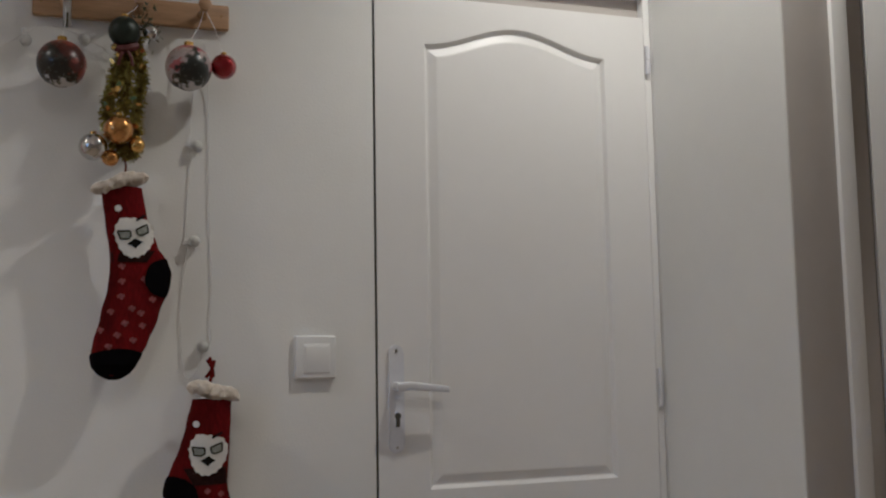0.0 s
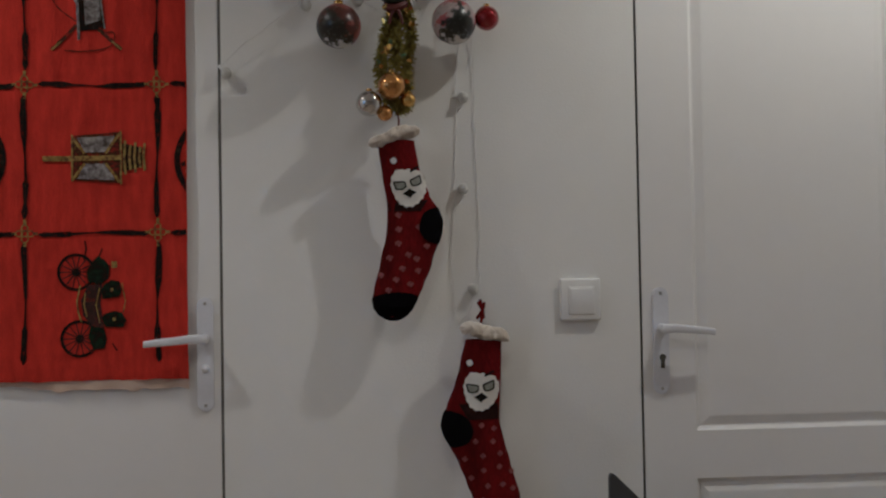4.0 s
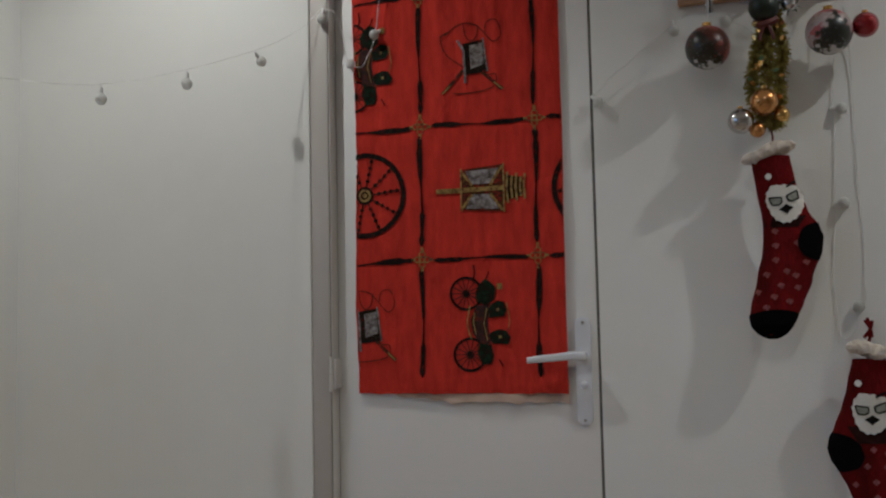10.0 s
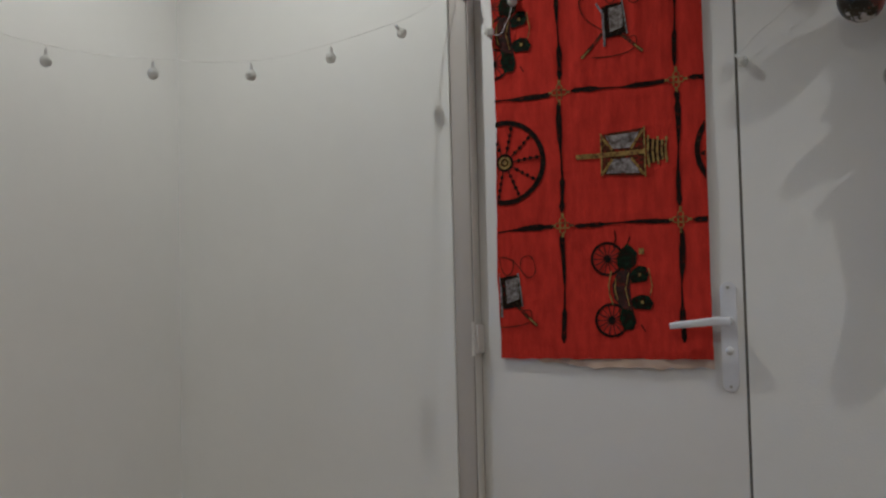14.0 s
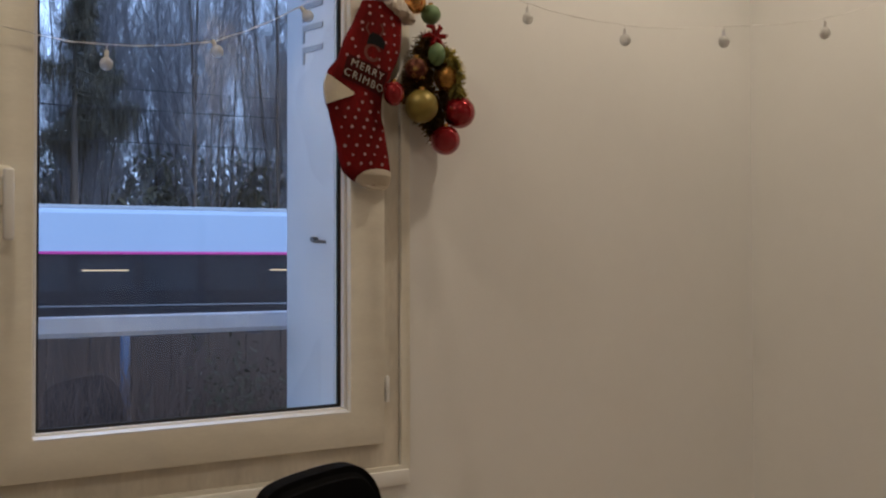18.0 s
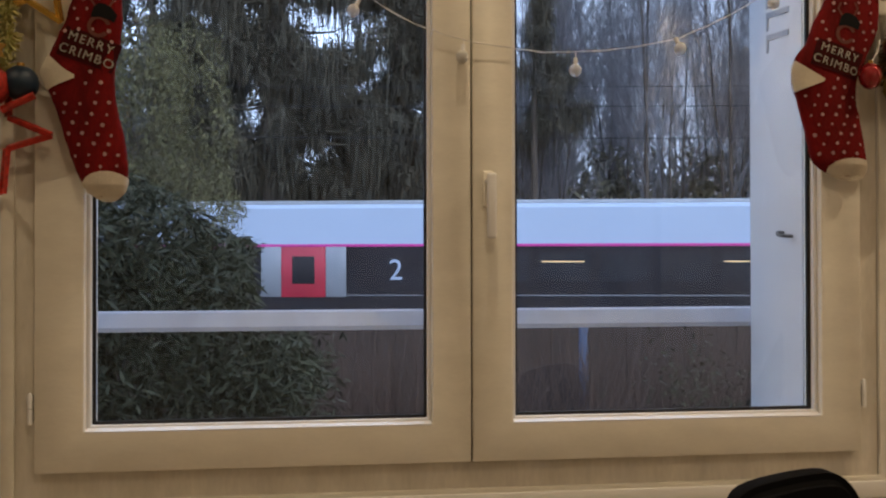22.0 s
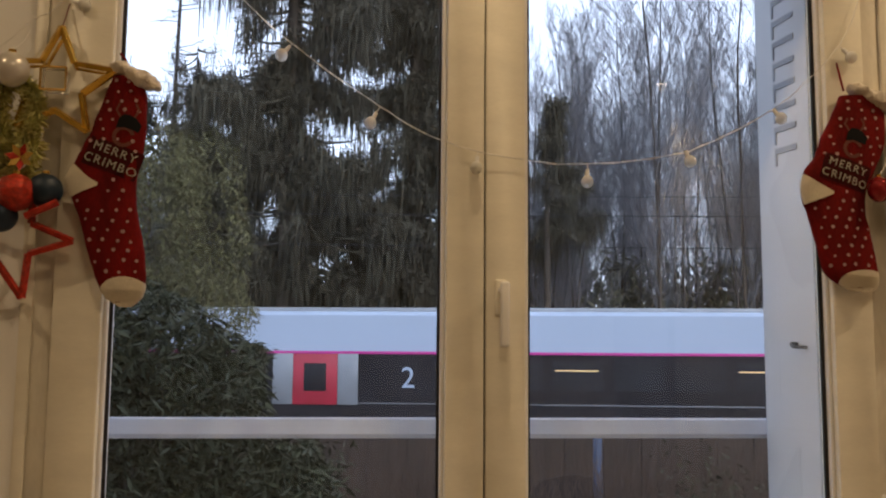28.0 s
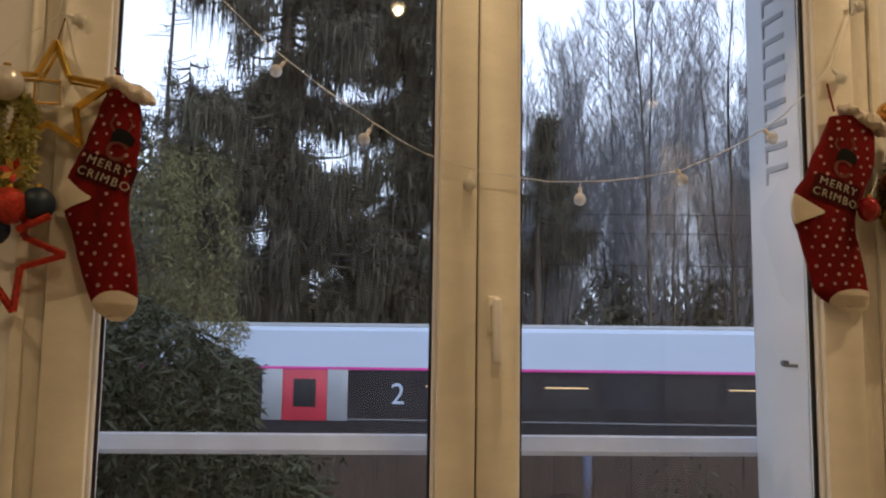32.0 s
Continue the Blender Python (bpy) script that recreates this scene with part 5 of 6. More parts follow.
GA = "baubles on the coat rack"
bauble("patterned_bauble", FA, (-0.085, 1.722, 0.080), 0.0475, M_PRINT_BALL, "large bauble with dark green, red and white pictures", GA, hang=(-0.083, 1.872, 0.05))
bauble("patterned_bauble", FA, (0.160, 1.731, 0.082), 0.0475, M_PRINT_BALL2, "large white bauble with dark tree and red pictures", GA, hang=(0.194, 1.872, 0.05))
bauble("red_bauble", FA, (0.232, 1.741, 0.075), 0.0265, M_RED_BALL, "small shiny red bauble", GA, hang=(0.194, 1.872, 0.05))
bauble("green_bauble", FA, (0.033, 1.796, 0.085), 0.0315, M_GREEN_BALL, "matt dark green bauble under the peg", GA, hang=(0.062, 1.872, 0.05))
bauble("copper_bauble", FA, (0.025, 1.592, 0.092), 0.0295, M_COPPER, "shiny copper-gold bauble on the tinsel", GA)
bauble("silver_bauble", FA, (-0.023, 1.556, 0.085), 0.0275, M_SILVER, "shiny silver bauble on the tinsel", GA)
bauble("gold_bauble", FA, (0.060, 1.565, 0.078), 0.016, M_GOLD, "small gold bauble on the tinsel", GA)
bauble("gold_bauble", FA, (0.010, 1.537, 0.074), 0.017, M_COPPER, "small copper bauble on the tinsel", GA)
cl = thing("metal_clip", FA, (-0.078, 1.83, 0.05), "steel clip hanging from the peg", "clip")
part("body", box(B(), (-0.086, 1.808, 0.046), (-0.070, 1.868, 0.058), 0.003), M_METAL, cl)
part("slot", box(B(), (-0.081, 1.804, 0.0585), (-0.075, 1.835, 0.0595), 0.0), M_DARK, cl)


def tinsel(name, fm, pts, radius, count, seed, m, label):
    rnd = random.Random(seed)
    t = thing(name, fm, pts[0], label, "tinsel")
    line = spline(pts, 10)
    bm = B()
    tube(bm, line, 0.002, 5)
    core = part("core_string", bm, m, t)
    bm = B()
    for _ in range(count):
        i = rnd.randrange(len(line) - 1)
        p = line[i].lerp(line[i + 1], rnd.random())
        d = Vector((rnd.gauss(0, 1), rnd.gauss(0, 1), rnd.gauss(0, 1))).normalized() * radius * rnd.uniform(0.55, 1.1)
        s = d.cross(Vector((rnd.gauss(0, 1), rnd.gauss(0, 1), rnd.gauss(0, 1)))).normalized() * rnd.uniform(0.0007, 0.0016)
        q = p + d + Vector((0, -0.25 * radius, 0))
        bm.faces.new([bm.verts.new(c) for c in (p - s, p + s, q + s, q - s)])
    ob = part("foil", bm, m, t, "fine gold foil strips", smooth=False, recalc=False)
    ob["kind"] = "stuff"
    return t


t = tinsel("gold_tinsel", FA, [(0.058, 1.80, 0.07), (0.030, 1.75, 0.068), (0.012, 1.69, 0.068), (0.004, 1.63, 0.068), (0.02, 1.575, 0.066), (0.05, 1.555, 0.064),
                               (0.056, 1.60, 0.066), (0.060, 1.66, 0.068), (0.068, 1.72, 0.068), (0.052, 1.78, 0.07), (0.040, 1.72, 0.07), (0.034, 1.64, 0.07)], 0.020, 6400, 3, M_TINSEL_OLD, "gold tinsel garland looped under the coat rack")
rnd = random.Random(9)
for k in range(22):
    v = rnd.uniform(1.57, 1.76)
    u = 0.034 + 0.10 * (v - 1.66) + rnd.choice((-1, 1)) * rnd.uniform(0.012, 0.034)
    bm = B()
    prism(bm, disc_poly((0, 0), 0.0045 * rnd.uniform(0.7, 1.3), 7, 0.0070), -0.0004, 0.0004)
    bmesh.ops.transform(bm, matrix=Matrix.Translation((u, v, 0.085 + rnd.uniform(-0.004, 0.012))) @ Euler((rnd.uniform(-0.7, 0.7), rnd.uniform(-0.7, 0.7), rnd.uniform(0, 3))).to_matrix().to_4x4(), verts=bm.verts)
    part("sequin_leaf", bm, M_GOLD if k % 8 else M_MINT, t, smooth=False)
rk = thing("ribbon_knot", FA, (0.034, 1.765, 0.075), "dark red ribbon knotted round the top of the tinsel", "ribbon")
bm = B()
tube(bm, spline([(0.010, 1.766, 0.080), (0.026, 1.758, 0.092), (0.044, 1.762, 0.092), (0.060, 1.772, 0.080)], 5), [0.004] + [0.0085] * 14 + [0.004], 7)
part("band", bm, M_DARK_RED, rk)
for a in (-1, 1):
    bm = B()
    tube(bm, spline([(0.036, 1.760, 0.094), (0.036 + a * 0.010, 1.742, 0.095), (0.036 + a * 0.014, 1.724, 0.092)], 4), 0.0035, 5)
    part("tail", bm, M_DARK_RED, rk)
sp = thing("pine_sprig", FA, (0.075, 1.83, 0.06), "small artificial green sprig with gold tips beside the green bauble", "sprig")
bm = B()
blades(bm, rnd, 130, lambda: Vector((0.076 + rnd.gauss(0, 0.009), 1.818 + rnd.gauss(0, 0.022), 0.068 + rnd.gauss(0, 0.008))), 0.014, 1.0)
part("needles", bm, M_NEEDLE, sp, smooth=False, recalc=False)
bm = B()
ball(bm, (0.084, 1.800, 0.080), 0.0155, 16, 12)
part("berry", bm, M_SILVER, sp)

# ---------- socks ----------
def sock(name, fm, label, group, rows, toe_v, mats, wc, thick, cuff, heel, heel_m, seed, toe_slope=0.0, toe_dome=0.0):
    """rows: (height, left edge, right edge), from the top down; the toe cap begins at toe_v, slanted and domed."""
    knit, toe_m = mats
    top = rows[0]
    s = thing(name, fm, ((top[1] + top[2]) / 2, top[0], wc), label, "sock", group)

    def edges(v):
        for (v0, a0, b0), (v1, a1, b1) in zip(rows, rows[1:]):
            if v0 >= v >= v1:
                t = (v0 - v) / (v0 - v1)
                t2 = t * t * (3 - 2 * t) * 0.5 + t * 0.5
                return a0 + (a1 - a0) * t2, b0 + (b1 - b0) * t2
        return rows[-1][1], rows[-1][2]

    def front(u, v):
        a, b = edges(v)
        x = max(-0.98, min(0.98, (u - (a + b) / 2) / ((b - a) / 2)))
        tail = min(1.0, max(0.25, (v - rows[-1][0]) / 0.03))
        return wc + thick * tail * (1 - abs(x) ** 2.5) ** 0.4 + 0.0008

    def loft(v_hi, v_lo, m, nm, lab="", steps=26, grow=0.0, slope=0.0, dome=0.0):
        bm = B()
        rings = []
        for k in range(steps + 1):
            v = v_hi + (v_lo - v_hi) * k / steps
            a, b = edges(v)
            c, h = (a + b) / 2, (b - a) / 2 + grow
            tail = min(1.0, max(0.25, (v - rows[-1][0]) / 0.03))
            ring = []
            for j in range(28):
                ang = 2 * math.pi * j / 28
                cx, sx = math.cos(ang), math.sin(ang)
                x = abs(cx) ** 0.8 * (1 if cx >= 0 else -1)
                w = abs(sx) ** 0.8 * (1 if sx >= 0 else -1)
                wob = 0.0016 * noise.noise((x * 3, v * 28, seed))
                lift = (slope * x + dome * (1 - x * x)) * (1 - k / steps) ** 1.5
                if lift:
                    tail = min(1.0, max(0.25, (v + lift - rows[-1][0]) / 0.03))
                    a2, b2 = edges(v + lift)
                    c, h = (a2 + b2) / 2, (b2 - a2) / 2 + grow
                ring.append(bm.verts.new((c + x * (h + wob), v + lift, wc + w * (thick * tail + grow * 0.5 + wob))))
            rings.append(ring)
        for p, q in zip(rings, rings[1:]):
            for j in range(28):
                bm.faces.new((p[j], p[(j + 1) % 28], q[(j + 1) % 28], q[j]))
        bm.faces.new(rings[0])
        bm.faces.new(rings[-1])
        return part(nm, bm, m, s, lab)

    loft(rows[0][0], rows[-1][0] + 0.006, knit, "body", steps=44)
    loft(toe_v, rows[-1][0], toe_m, "toe", steps=20, grow=0.0014, slope=toe_slope, dome=toe_dome)
    # heel patch: follows the bulge of the outer edge
    bm = B()
    side, v_hi, v_lo, reach = heel
    rings = []
    for k in range(13):
        v = v_hi + (v_lo - v_hi) * k / 12
        a, b = edges(v)
        out = b if side > 0 else a
        d = reach * max(0.02, math.sin(math.pi * k / 12)) ** 0.45 if heel_m is M_BLACK_KNIT else reach * max(0.02, min(k / 7.5, (12 - k) / 4.5))
        row = []
        for j in range(9):
            u = out + side * 0.0015 - side * d * (j / 8) ** 1.7
            row.append(bm.verts.new((u, v, (front(u, v) if j else wc) + 0.0020)))
        rings.append(row)
    for p, q in zip(rings, rings[1:]):
        for j in range(8):
            bm.faces.new((p[j], p[j + 1], q[j + 1], q[j]))
    part("heel", bm, heel_m, s)
    # plush cuff
    (u0, v0), (u1, v1), r = cuff
    bm = B()
    n = 44
    rings = []
    for k in range(n + 1):
        t = k / n
        cap = max(0.12, math.sin(math.pi * min(1, max(0, t))) ** 0.35)
        cu0, cv0 = u0 - r * 0.5 + (u1 - u0 + r) * t, v0 + (v1 - v0) * t + 0.0022 * math.sin(t * 11 + seed)
        ring = []
        for j in range(26):
            a = 2 * math.pi * j / 26
            d = Vector(((v0 - v1) * 0.15 * math.sin(a), math.sin(a) * 0.95, math.cos(a) * 1.25 * max(1, thick / 0.016)))
            p = Vector((cu0, cv0, wc + 0.002)) + d * r * cap
            ring.append(bm.verts.new(p + 0.0065 * cap * noise.noise_vector(p * 70 + Vector((seed, 0, 0))) + 0.0026 * noise.noise_vector(p * 230)))
        rings.append(ring)
    for p, q in zip(rings, rings[1:]):
        for j in range(26):
            bm.faces.new((p[j], p[(j + 1) % 26], q[(j + 1) % 26], q[j]))
    bm.faces.new(rings[0])
    bm.faces.new(rings[-1])
    part("cuff", bm, M_FLUFF, s, "cream plush cuff")
    return s, front, edges


def patch(s, nm, front, polys, m, lift=0.0012, label=""):
    bm = B()
    for poly in polys:
        bm.faces.new([bm.verts.new((u, v, 0)) for u, v in poly])
    bmesh.ops.triangulate(bm, faces=bm.faces)
    for _ in range(2):
        es = [e for e in bm.edges if e.calc_length() > 0.008]
        if es:
            bmesh.ops.subdivide_edges(bm, edges=es, cuts=1)
    bmesh.ops.triangulate(bm, faces=bm.faces)
    for v in bm.verts:
        v.co.z = front(v.co.x, v.co.y) + lift
    bmesh.ops.recalc_face_normals(bm, faces=bm.faces)
    return part(nm, bm, m, s, label, smooth=False)


def turned(c, d, a):
    return (c[0] + d[0] * math.cos(a) - d[1] * math.sin(a), c[1] + d[0] * math.sin(a) + d[1] * math.cos(a))


def badge(s, front, c, a, w=0.078, h=0.086):
    """The knitted white blob with dark outlines on the red socks, as plain shapes."""
    o = []
    for k in range(34):
        t = 2 * math.pi * k / 34
        jag = 1 + 0.035 * (-1) ** k + 0.04 * math.sin(3 * t + 1)
        x = w / 2 * jag * math.cos(t) * (1.0 if math.sin(t) > 0 else 0.95)
        y = h / 2 * jag * math.sin(t) - (0.006 if abs(math.cos(t)) < 0.5 and math.sin(t) > 0 else 0.0)
        o.append(turned(c, (x, y), a))
    patch(s, "white_patch", front, [o], M_WHITE_YARN, 0.0012)
    for sx in (-1, 1):
        lean = a + 0.16
        # each lens slopes down to the middle
        r = [turned(c, (sx * (0.0165 + x), 0.008 + y), lean) for x, y in ((0.013, 0.009), (-0.011, 0.003), (-0.010, -0.008), (-0.003, -0.011), (0.011, -0.008))]
        patch(s, "grey_lens", front, [r], M_LENS_YARN, 0.0016)
        dark = []
        for i in range(5):
            dark += stroke([r[i], r[(i + 1) % 5]], 0.0030)
        patch(s, "dark_outline", front, dark, M_DARK_YARN, 0.0022)
    patch(s, "dark_diamond", front, [[turned(c, p, a) for p in ((-0.015, -0.015), (-0.004, -0.008), (0.001, -0.005), (0.006, -0.009), (0.015, -0.014), (0.004, -0.021), (0.0, -0.026), (-0.006, -0.020))]], M_DARK_YARN, 0.0022)
    patch(s, "dark_stroke", front, stroke([turned(c, (0.006, 0.030), a), turned(c, (0.026, 0.041), a)], 0.0045), M_DARK_YARN, 0.0022)
    patch(s, "white_pompom", front, [disc_poly(turned(c, (-0.026, 0.057), a), 0.0068, 10)], M_WHITE_YARN, 0.0014)


GS = "red Christmas socks by the doors"
rows1 = [(1.478, -0.006, 0.072), (1.41, 0.001, 0.083), (1.36, 0.010, 0.103), (1.33, 0.012, 0.122), (1.305, 0.012, 0.130), (1.28, 0.009, 0.127), (1.22, -0.004, 0.107), (1.165, -0.018, 0.086), (1.140, -0.022, 0.073), (1.122, -0.019, 0.064), (1.108, -0.009, 0.053), (1.099, 0.004, 0.040), (1.095, 0.015, 0.029)]
s, front, edges = sock("knitted_sock", FA, "dark red knitted sock with black heel and toe, under tinsel", GS, rows1, 1.146, (M_RED_KNIT, M_BLACK_KNIT), 0.072, 0.020,
                       ((-0.018, 1.470), (0.076, 1.503), 0.0175), (1, 1.334, 1.256, 0.052), M_BLACK_KNIT, 1, 0.0, 0.010)
badge(s, front, (0.058, 1.379), 0.10)
patch(s, "dark_band", front, [[(0.014, 1.345), (0.098, 1.350), (0.082, 1.326), (0.016, 1.326)]], M_DARKBAND, 0.0008)
for (u, v) in ((0.035, 1.318), (0.035, 1.288), (0.034, 1.258), (0.078, 1.292), (0.094, 1.252), (0.015, 1.228), (0.055, 1.234), (0.042, 1.205), (0.075, 1.200), (-0.004, 1.192), (0.028, 1.182), (0.058, 1.172), (0.012, 1.160), (0.072, 1.225)):
    patch(s, "pale_square", front, stroke([(u - 0.007, v), (u + 0.007, v + 0.002)], 0.006) + stroke([(u - 0.002, v + 0.006), (u + 0.002, v - 0.006)], 0.006), M_PALE_DOT, 0.0012)
bm = B()
tube(bm, spline([(0.036, 1.50, 0.07), (0.040, 1.52, 0.07), (0.036, 1.545, 0.065), (0.042, 1.56, 0.06)], 4), 0.0022, 6)
part("hanging_loop", bm, M_BROWN_YARN, s)

rows2 = [(1.052, 0.174, 0.251), (1.007, 0.163, 0.250), (0.957, 0.150, 0.248), (0.913, 0.132, 0.245), (0.889, 0.122, 0.244), (0.870, 0.119, 0.246), (0.851, 0.124, 0.250), (0.826, 0.138, 0.256), (0.788, 0.156, 0.266), (0.750, 0.171, 0.277), (0.720, 0.183, 0.285), (0.69, 0.196, 0.288), (0.67, 0.206, 0.284), (0.652, 0.222, 0.272), (0.645, 0.235, 0.258)]
s, front, edges = sock("knitted_sock", FA, "dark red knitted sock with black heel, below the fairy lights", GS, rows2, 0.690, (M_RED_KNIT, M_BLACK_KNIT), 0.072, 0.020,
                       ((0.172, 1.079), (0.258, 1.055), 0.0185), (-1, 0.904, 0.826, 0.066), M_BLACK_KNIT, 5, 0.0, 0.010)
badge(s, front, (0.204, 0.946), -0.04)
patch(s, "dark_band", front, [[(0.156, 0.918), (0.240, 0.918), (0.242, 0.884), (0.176, 0.884)]], M_DARKBAND, 0.0008)
for (u, v) in ((0.203, 0.872), (0.230, 0.865), (0.159, 0.838), (0.190, 0.839), (0.227, 0.838), (0.167, 0.802), (0.205, 0.808), (0.242, 0.812), (0.206, 0.778), (0.240, 0.785), (0.266, 0.774), (0.180, 0.762), (0.214, 0.745), (0.246, 0.748), (0.268, 0.738), (0.204, 0.716), (0.236, 0.712), (0.264, 0.704)):
    patch(s, "pale_square", front, stroke([(u - 0.006, v), (u + 0.006, v)], 0.006) + stroke([(u, v + 0.006), (u, v - 0.006)], 0.005), M_PALE_DOT, 0.0012)
bow = thing("red_bow_tie", FA, (0.212, 1.11, 0.02), "small twisted red ribbon above the sock", "ribbon")
bm = B()
for a in ((0.208, 1.130, 0.220, 1.095), (0.222, 1.128, 0.205, 1.094), (0.213, 1.135, 0.214, 1.085)):
    tube(bm, spline([(a[0], a[1], 0.018), ((a[0] + a[2]) / 2 + 0.003, (a[1] + a[3]) / 2, 0.026), (a[2], a[3], 0.02)], 5), 0.0035, 6)
part("ribbon", bm, M_WINE_KNIT, bow)


def window_sock(rows, toe_v, cuff, heel, seed, label, tilt, text_at, brown_at, loop, toe_slope, toe_dome):
    s, front, edges = sock("knitted_sock", FB, label, "spotted Christmas socks at the window", rows, toe_v, (M_WINE_KNIT, M_CREAM_KNIT), 0.050, 0.018, cuff, heel, M_CREAM_KNIT, seed, toe_slope, toe_dome)
    dots = []
    v = rows[0][0] - 0.012
    row = 0
    while v > toe_v + 0.012:
        a, b = edges(v)
        u = a + 0.012 + (0.0125 if row % 2 else 0.0)
        while u < b - 0.008:
            uu, vv = u + 0.0015 * math.sin(u * 900 + row), v + 0.002 * math.cos(u * 700)
            near_text = abs(vv - text_at[1] + 0.014 + (uu - text_at[0]) * 0.25) < 0.030
            near_heel = (heel[1] + 0.005 > vv > heel[2] - 0.005) and ((uu - a) < heel[3] + 0.004 if heel[0] < 0 else (b - uu) < heel[3] + 0.004)
            near_brown = (Vector((uu, vv)) - Vector(brown_at)).length < 0.026
            near_toe = vv < toe_v + toe_dome + abs(toe_slope) * 0.4
            if not (near_text or near_heel or near_brown or near_toe):
                dots.append(disc_poly((uu, vv), 0.0032 + 0.0006 * math.sin(uu * 5000), 8))
            u += 0.025
        v -= 0.0185
        row += 1
    for d in dots:
        patch(s, "white_dot", front, [d], M_DOT_YARN, 0.0010)
    bu, bv = brown_at
    patch(s, "brown_ring", front, ringband((bu - 0.006, bv - 0.020), 0.013, 0.020, 18, 0.2, 5.6), M_BROWN_YARN, 0.0012)
    for e in (-1, 1):
        patch(s, "brown_stroke", front, stroke([(bu + e * 0.012, bv + 0.016), (bu + e * 0.020, bv + 0.030), (bu + e * 0.014, bv + 0.042)], 0.004), M_BROWN_YARN, 0.0012)
    patch(s, "dark_patch", front, [[(bu - 0.020, bv - 0.004), (bu - 0.015, bv + 0.014), (bu - 0.006, bv + 0.022), (bu + 0.006, bv + 0.020), (bu + 0.016, bv + 0.014), (bu + 0.025, bv + 0.002), (bu + 0.020, bv - 0.012), (bu + 0.010, bv - 0.008), (bu - 0.004, bv - 0.003)]], M_DARK_YARN, 0.0016)
    a, b = text_at
    patch(s, "dark_band", front, [[turned((a, b), p, tilt) for p in ((-0.050, 0.022), (0.050, 0.022), (0.050, -0.032), (-0.050, -0.032))]], M_WINE_DARK, 0.0007)
    for text, dv in (("MERRY", 0.0), ("CRIMBO", -0.0245)):
        m = Matrix.Translation((a, b, 0)) @ Matrix.Rotation(tilt, 4, "Z") @ Matrix.Translation((0, dv, 0))
        bm = writing(text, 0.0225, m)
        for v in bm.verts:
            v.co.z += front(v.co.x, v.co.y) + 0.0022
        part("writing", bm, M_WORD_YARN, s, "white knitted words " + text, smooth=False)
    bm = B()
    tube(bm, spline(loop, 4), 0.0022, 6)
    part("hanging_loop", bm, M_WINE_KNIT, s)


rows3 = [(1.668, -0.467, -0.412), (1.631, -0.480, -0.404), (1.570, -0.499, -0.402), (1.538, -0.514, -0.405), (1.508, -0.527, -0.410), (1.472, -0.543, -0.416), (1.452, -0.537, -0.416), (1.433, -0.528, -0.415),
         (1.397, -0.514, -0.409), (1.363, -0.505, -0.400), (1.328, -0.494, -0.395), (1.298, -0.483, -0.392), (1.273, -0.473, -0.393), (1.259, -0.464, -0.397), (1.247, -0.447, -0.409), (1.241, -0.435, -0.418)]
window_sock(rows3, 1.277, ((-0.464, 1.690), (-0.388, 1.650), 0.0185), (-1, 1.503, 1.438, 0.066), 11,
            "wine red dotted sock reading MERRY CRIMBO, beside the gold star", -0.34, (-0.456, 1.516), (-0.434, 1.572), [(-0.43, 1.665, 0.05), (-0.445, 1.70, 0.045), (-0.46, 1.72, 0.03)], 0.006, 0.018)
rows4 = [(1.688, 0.958, 1.050), (1.643, 0.938, 1.052), (1.595, 0.913, 1.050), (1.567, 0.904, 1.041), (1.529, 0.876, 1.023), (1.507, 0.869, 1.010), (1.488, 0.869, 1.004), (1.472, 0.872, 1.002), (1.445, 0.881, 1.003),
         (1.414, 0.889, 1.010), (1.383, 0.898, 1.015), (1.352, 0.905, 1.021), (1.329, 0.911, 1.024), (1.317, 0.924, 1.025), (1.308, 0.937, 1.024), (1.298, 0.956, 1.020), (1.292, 0.974, 1.009)]
window_sock(rows4, 1.317, ((0.985, 1.706), (1.074, 1.660), 0.0195), (-1, 1.524, 1.463, 0.066), 13,
            "wine red dotted sock reading MERRY CRIMBO, beside the bauble bunch", -0.32, (0.958, 1.533), (0.978, 1.597), [(0.968, 1.70, 0.05), (0.966, 1.735, 0.04), (0.969, 1.765, 0.025)], 0.012, 0.015)

# ---------- bauble bunch to one side of the window ----------
GB = "bauble bunch by the window"
bauble("red_bauble", FB, (1.189, 1.469, 0.07), 0.036, M_RED_BALL, "shiny red bauble at the end of the bunch", GB, hang=(1.165, 1.56, 0.05))
bauble("red_bauble", FB, (1.153, 1.405, 0.07), 0.0325, M_RED_BALL, "shiny red bauble hanging lowest in the bunch", GB, hang=(1.14, 1.52, 0.05))
bauble("olive_bauble", FB, (1.088, 1.473, 0.075), 0.036, M_OLIVE, "satin olive-gold bauble in the bunch", GB)
bauble("bronze_bauble", FB, (1.078, 1.553, 0.07), 0.026, M_BRONZE, "dark bronze bauble with gold flecks in the bunch", GB)
bauble("gold_bauble", FB, (1.155, 1.545, 0.07), 0.028, M_CRUMPLED, "crumpled gold bauble in the bunch", GB, squash=(1, 1.25, 1))
bauble("red_bauble", FB, (1.020, 1.494, 0.075), 0.022, M_RED_BALL, "small shiny red bauble beside the sock", GB, hang=(1.05, 1.57, 0.06), squash=(1, 1.2, 1))
bauble("gold_bauble", FB, (1.085, 1.700, 0.055), 0.024, M_COPPER, "orange-gold bauble at the top of the bunch", GB)
bauble("green_bauble", FB, (1.125, 1.680, 0.055), 0.022, M_MINT, "pale green bauble at the top of the bunch", GB)
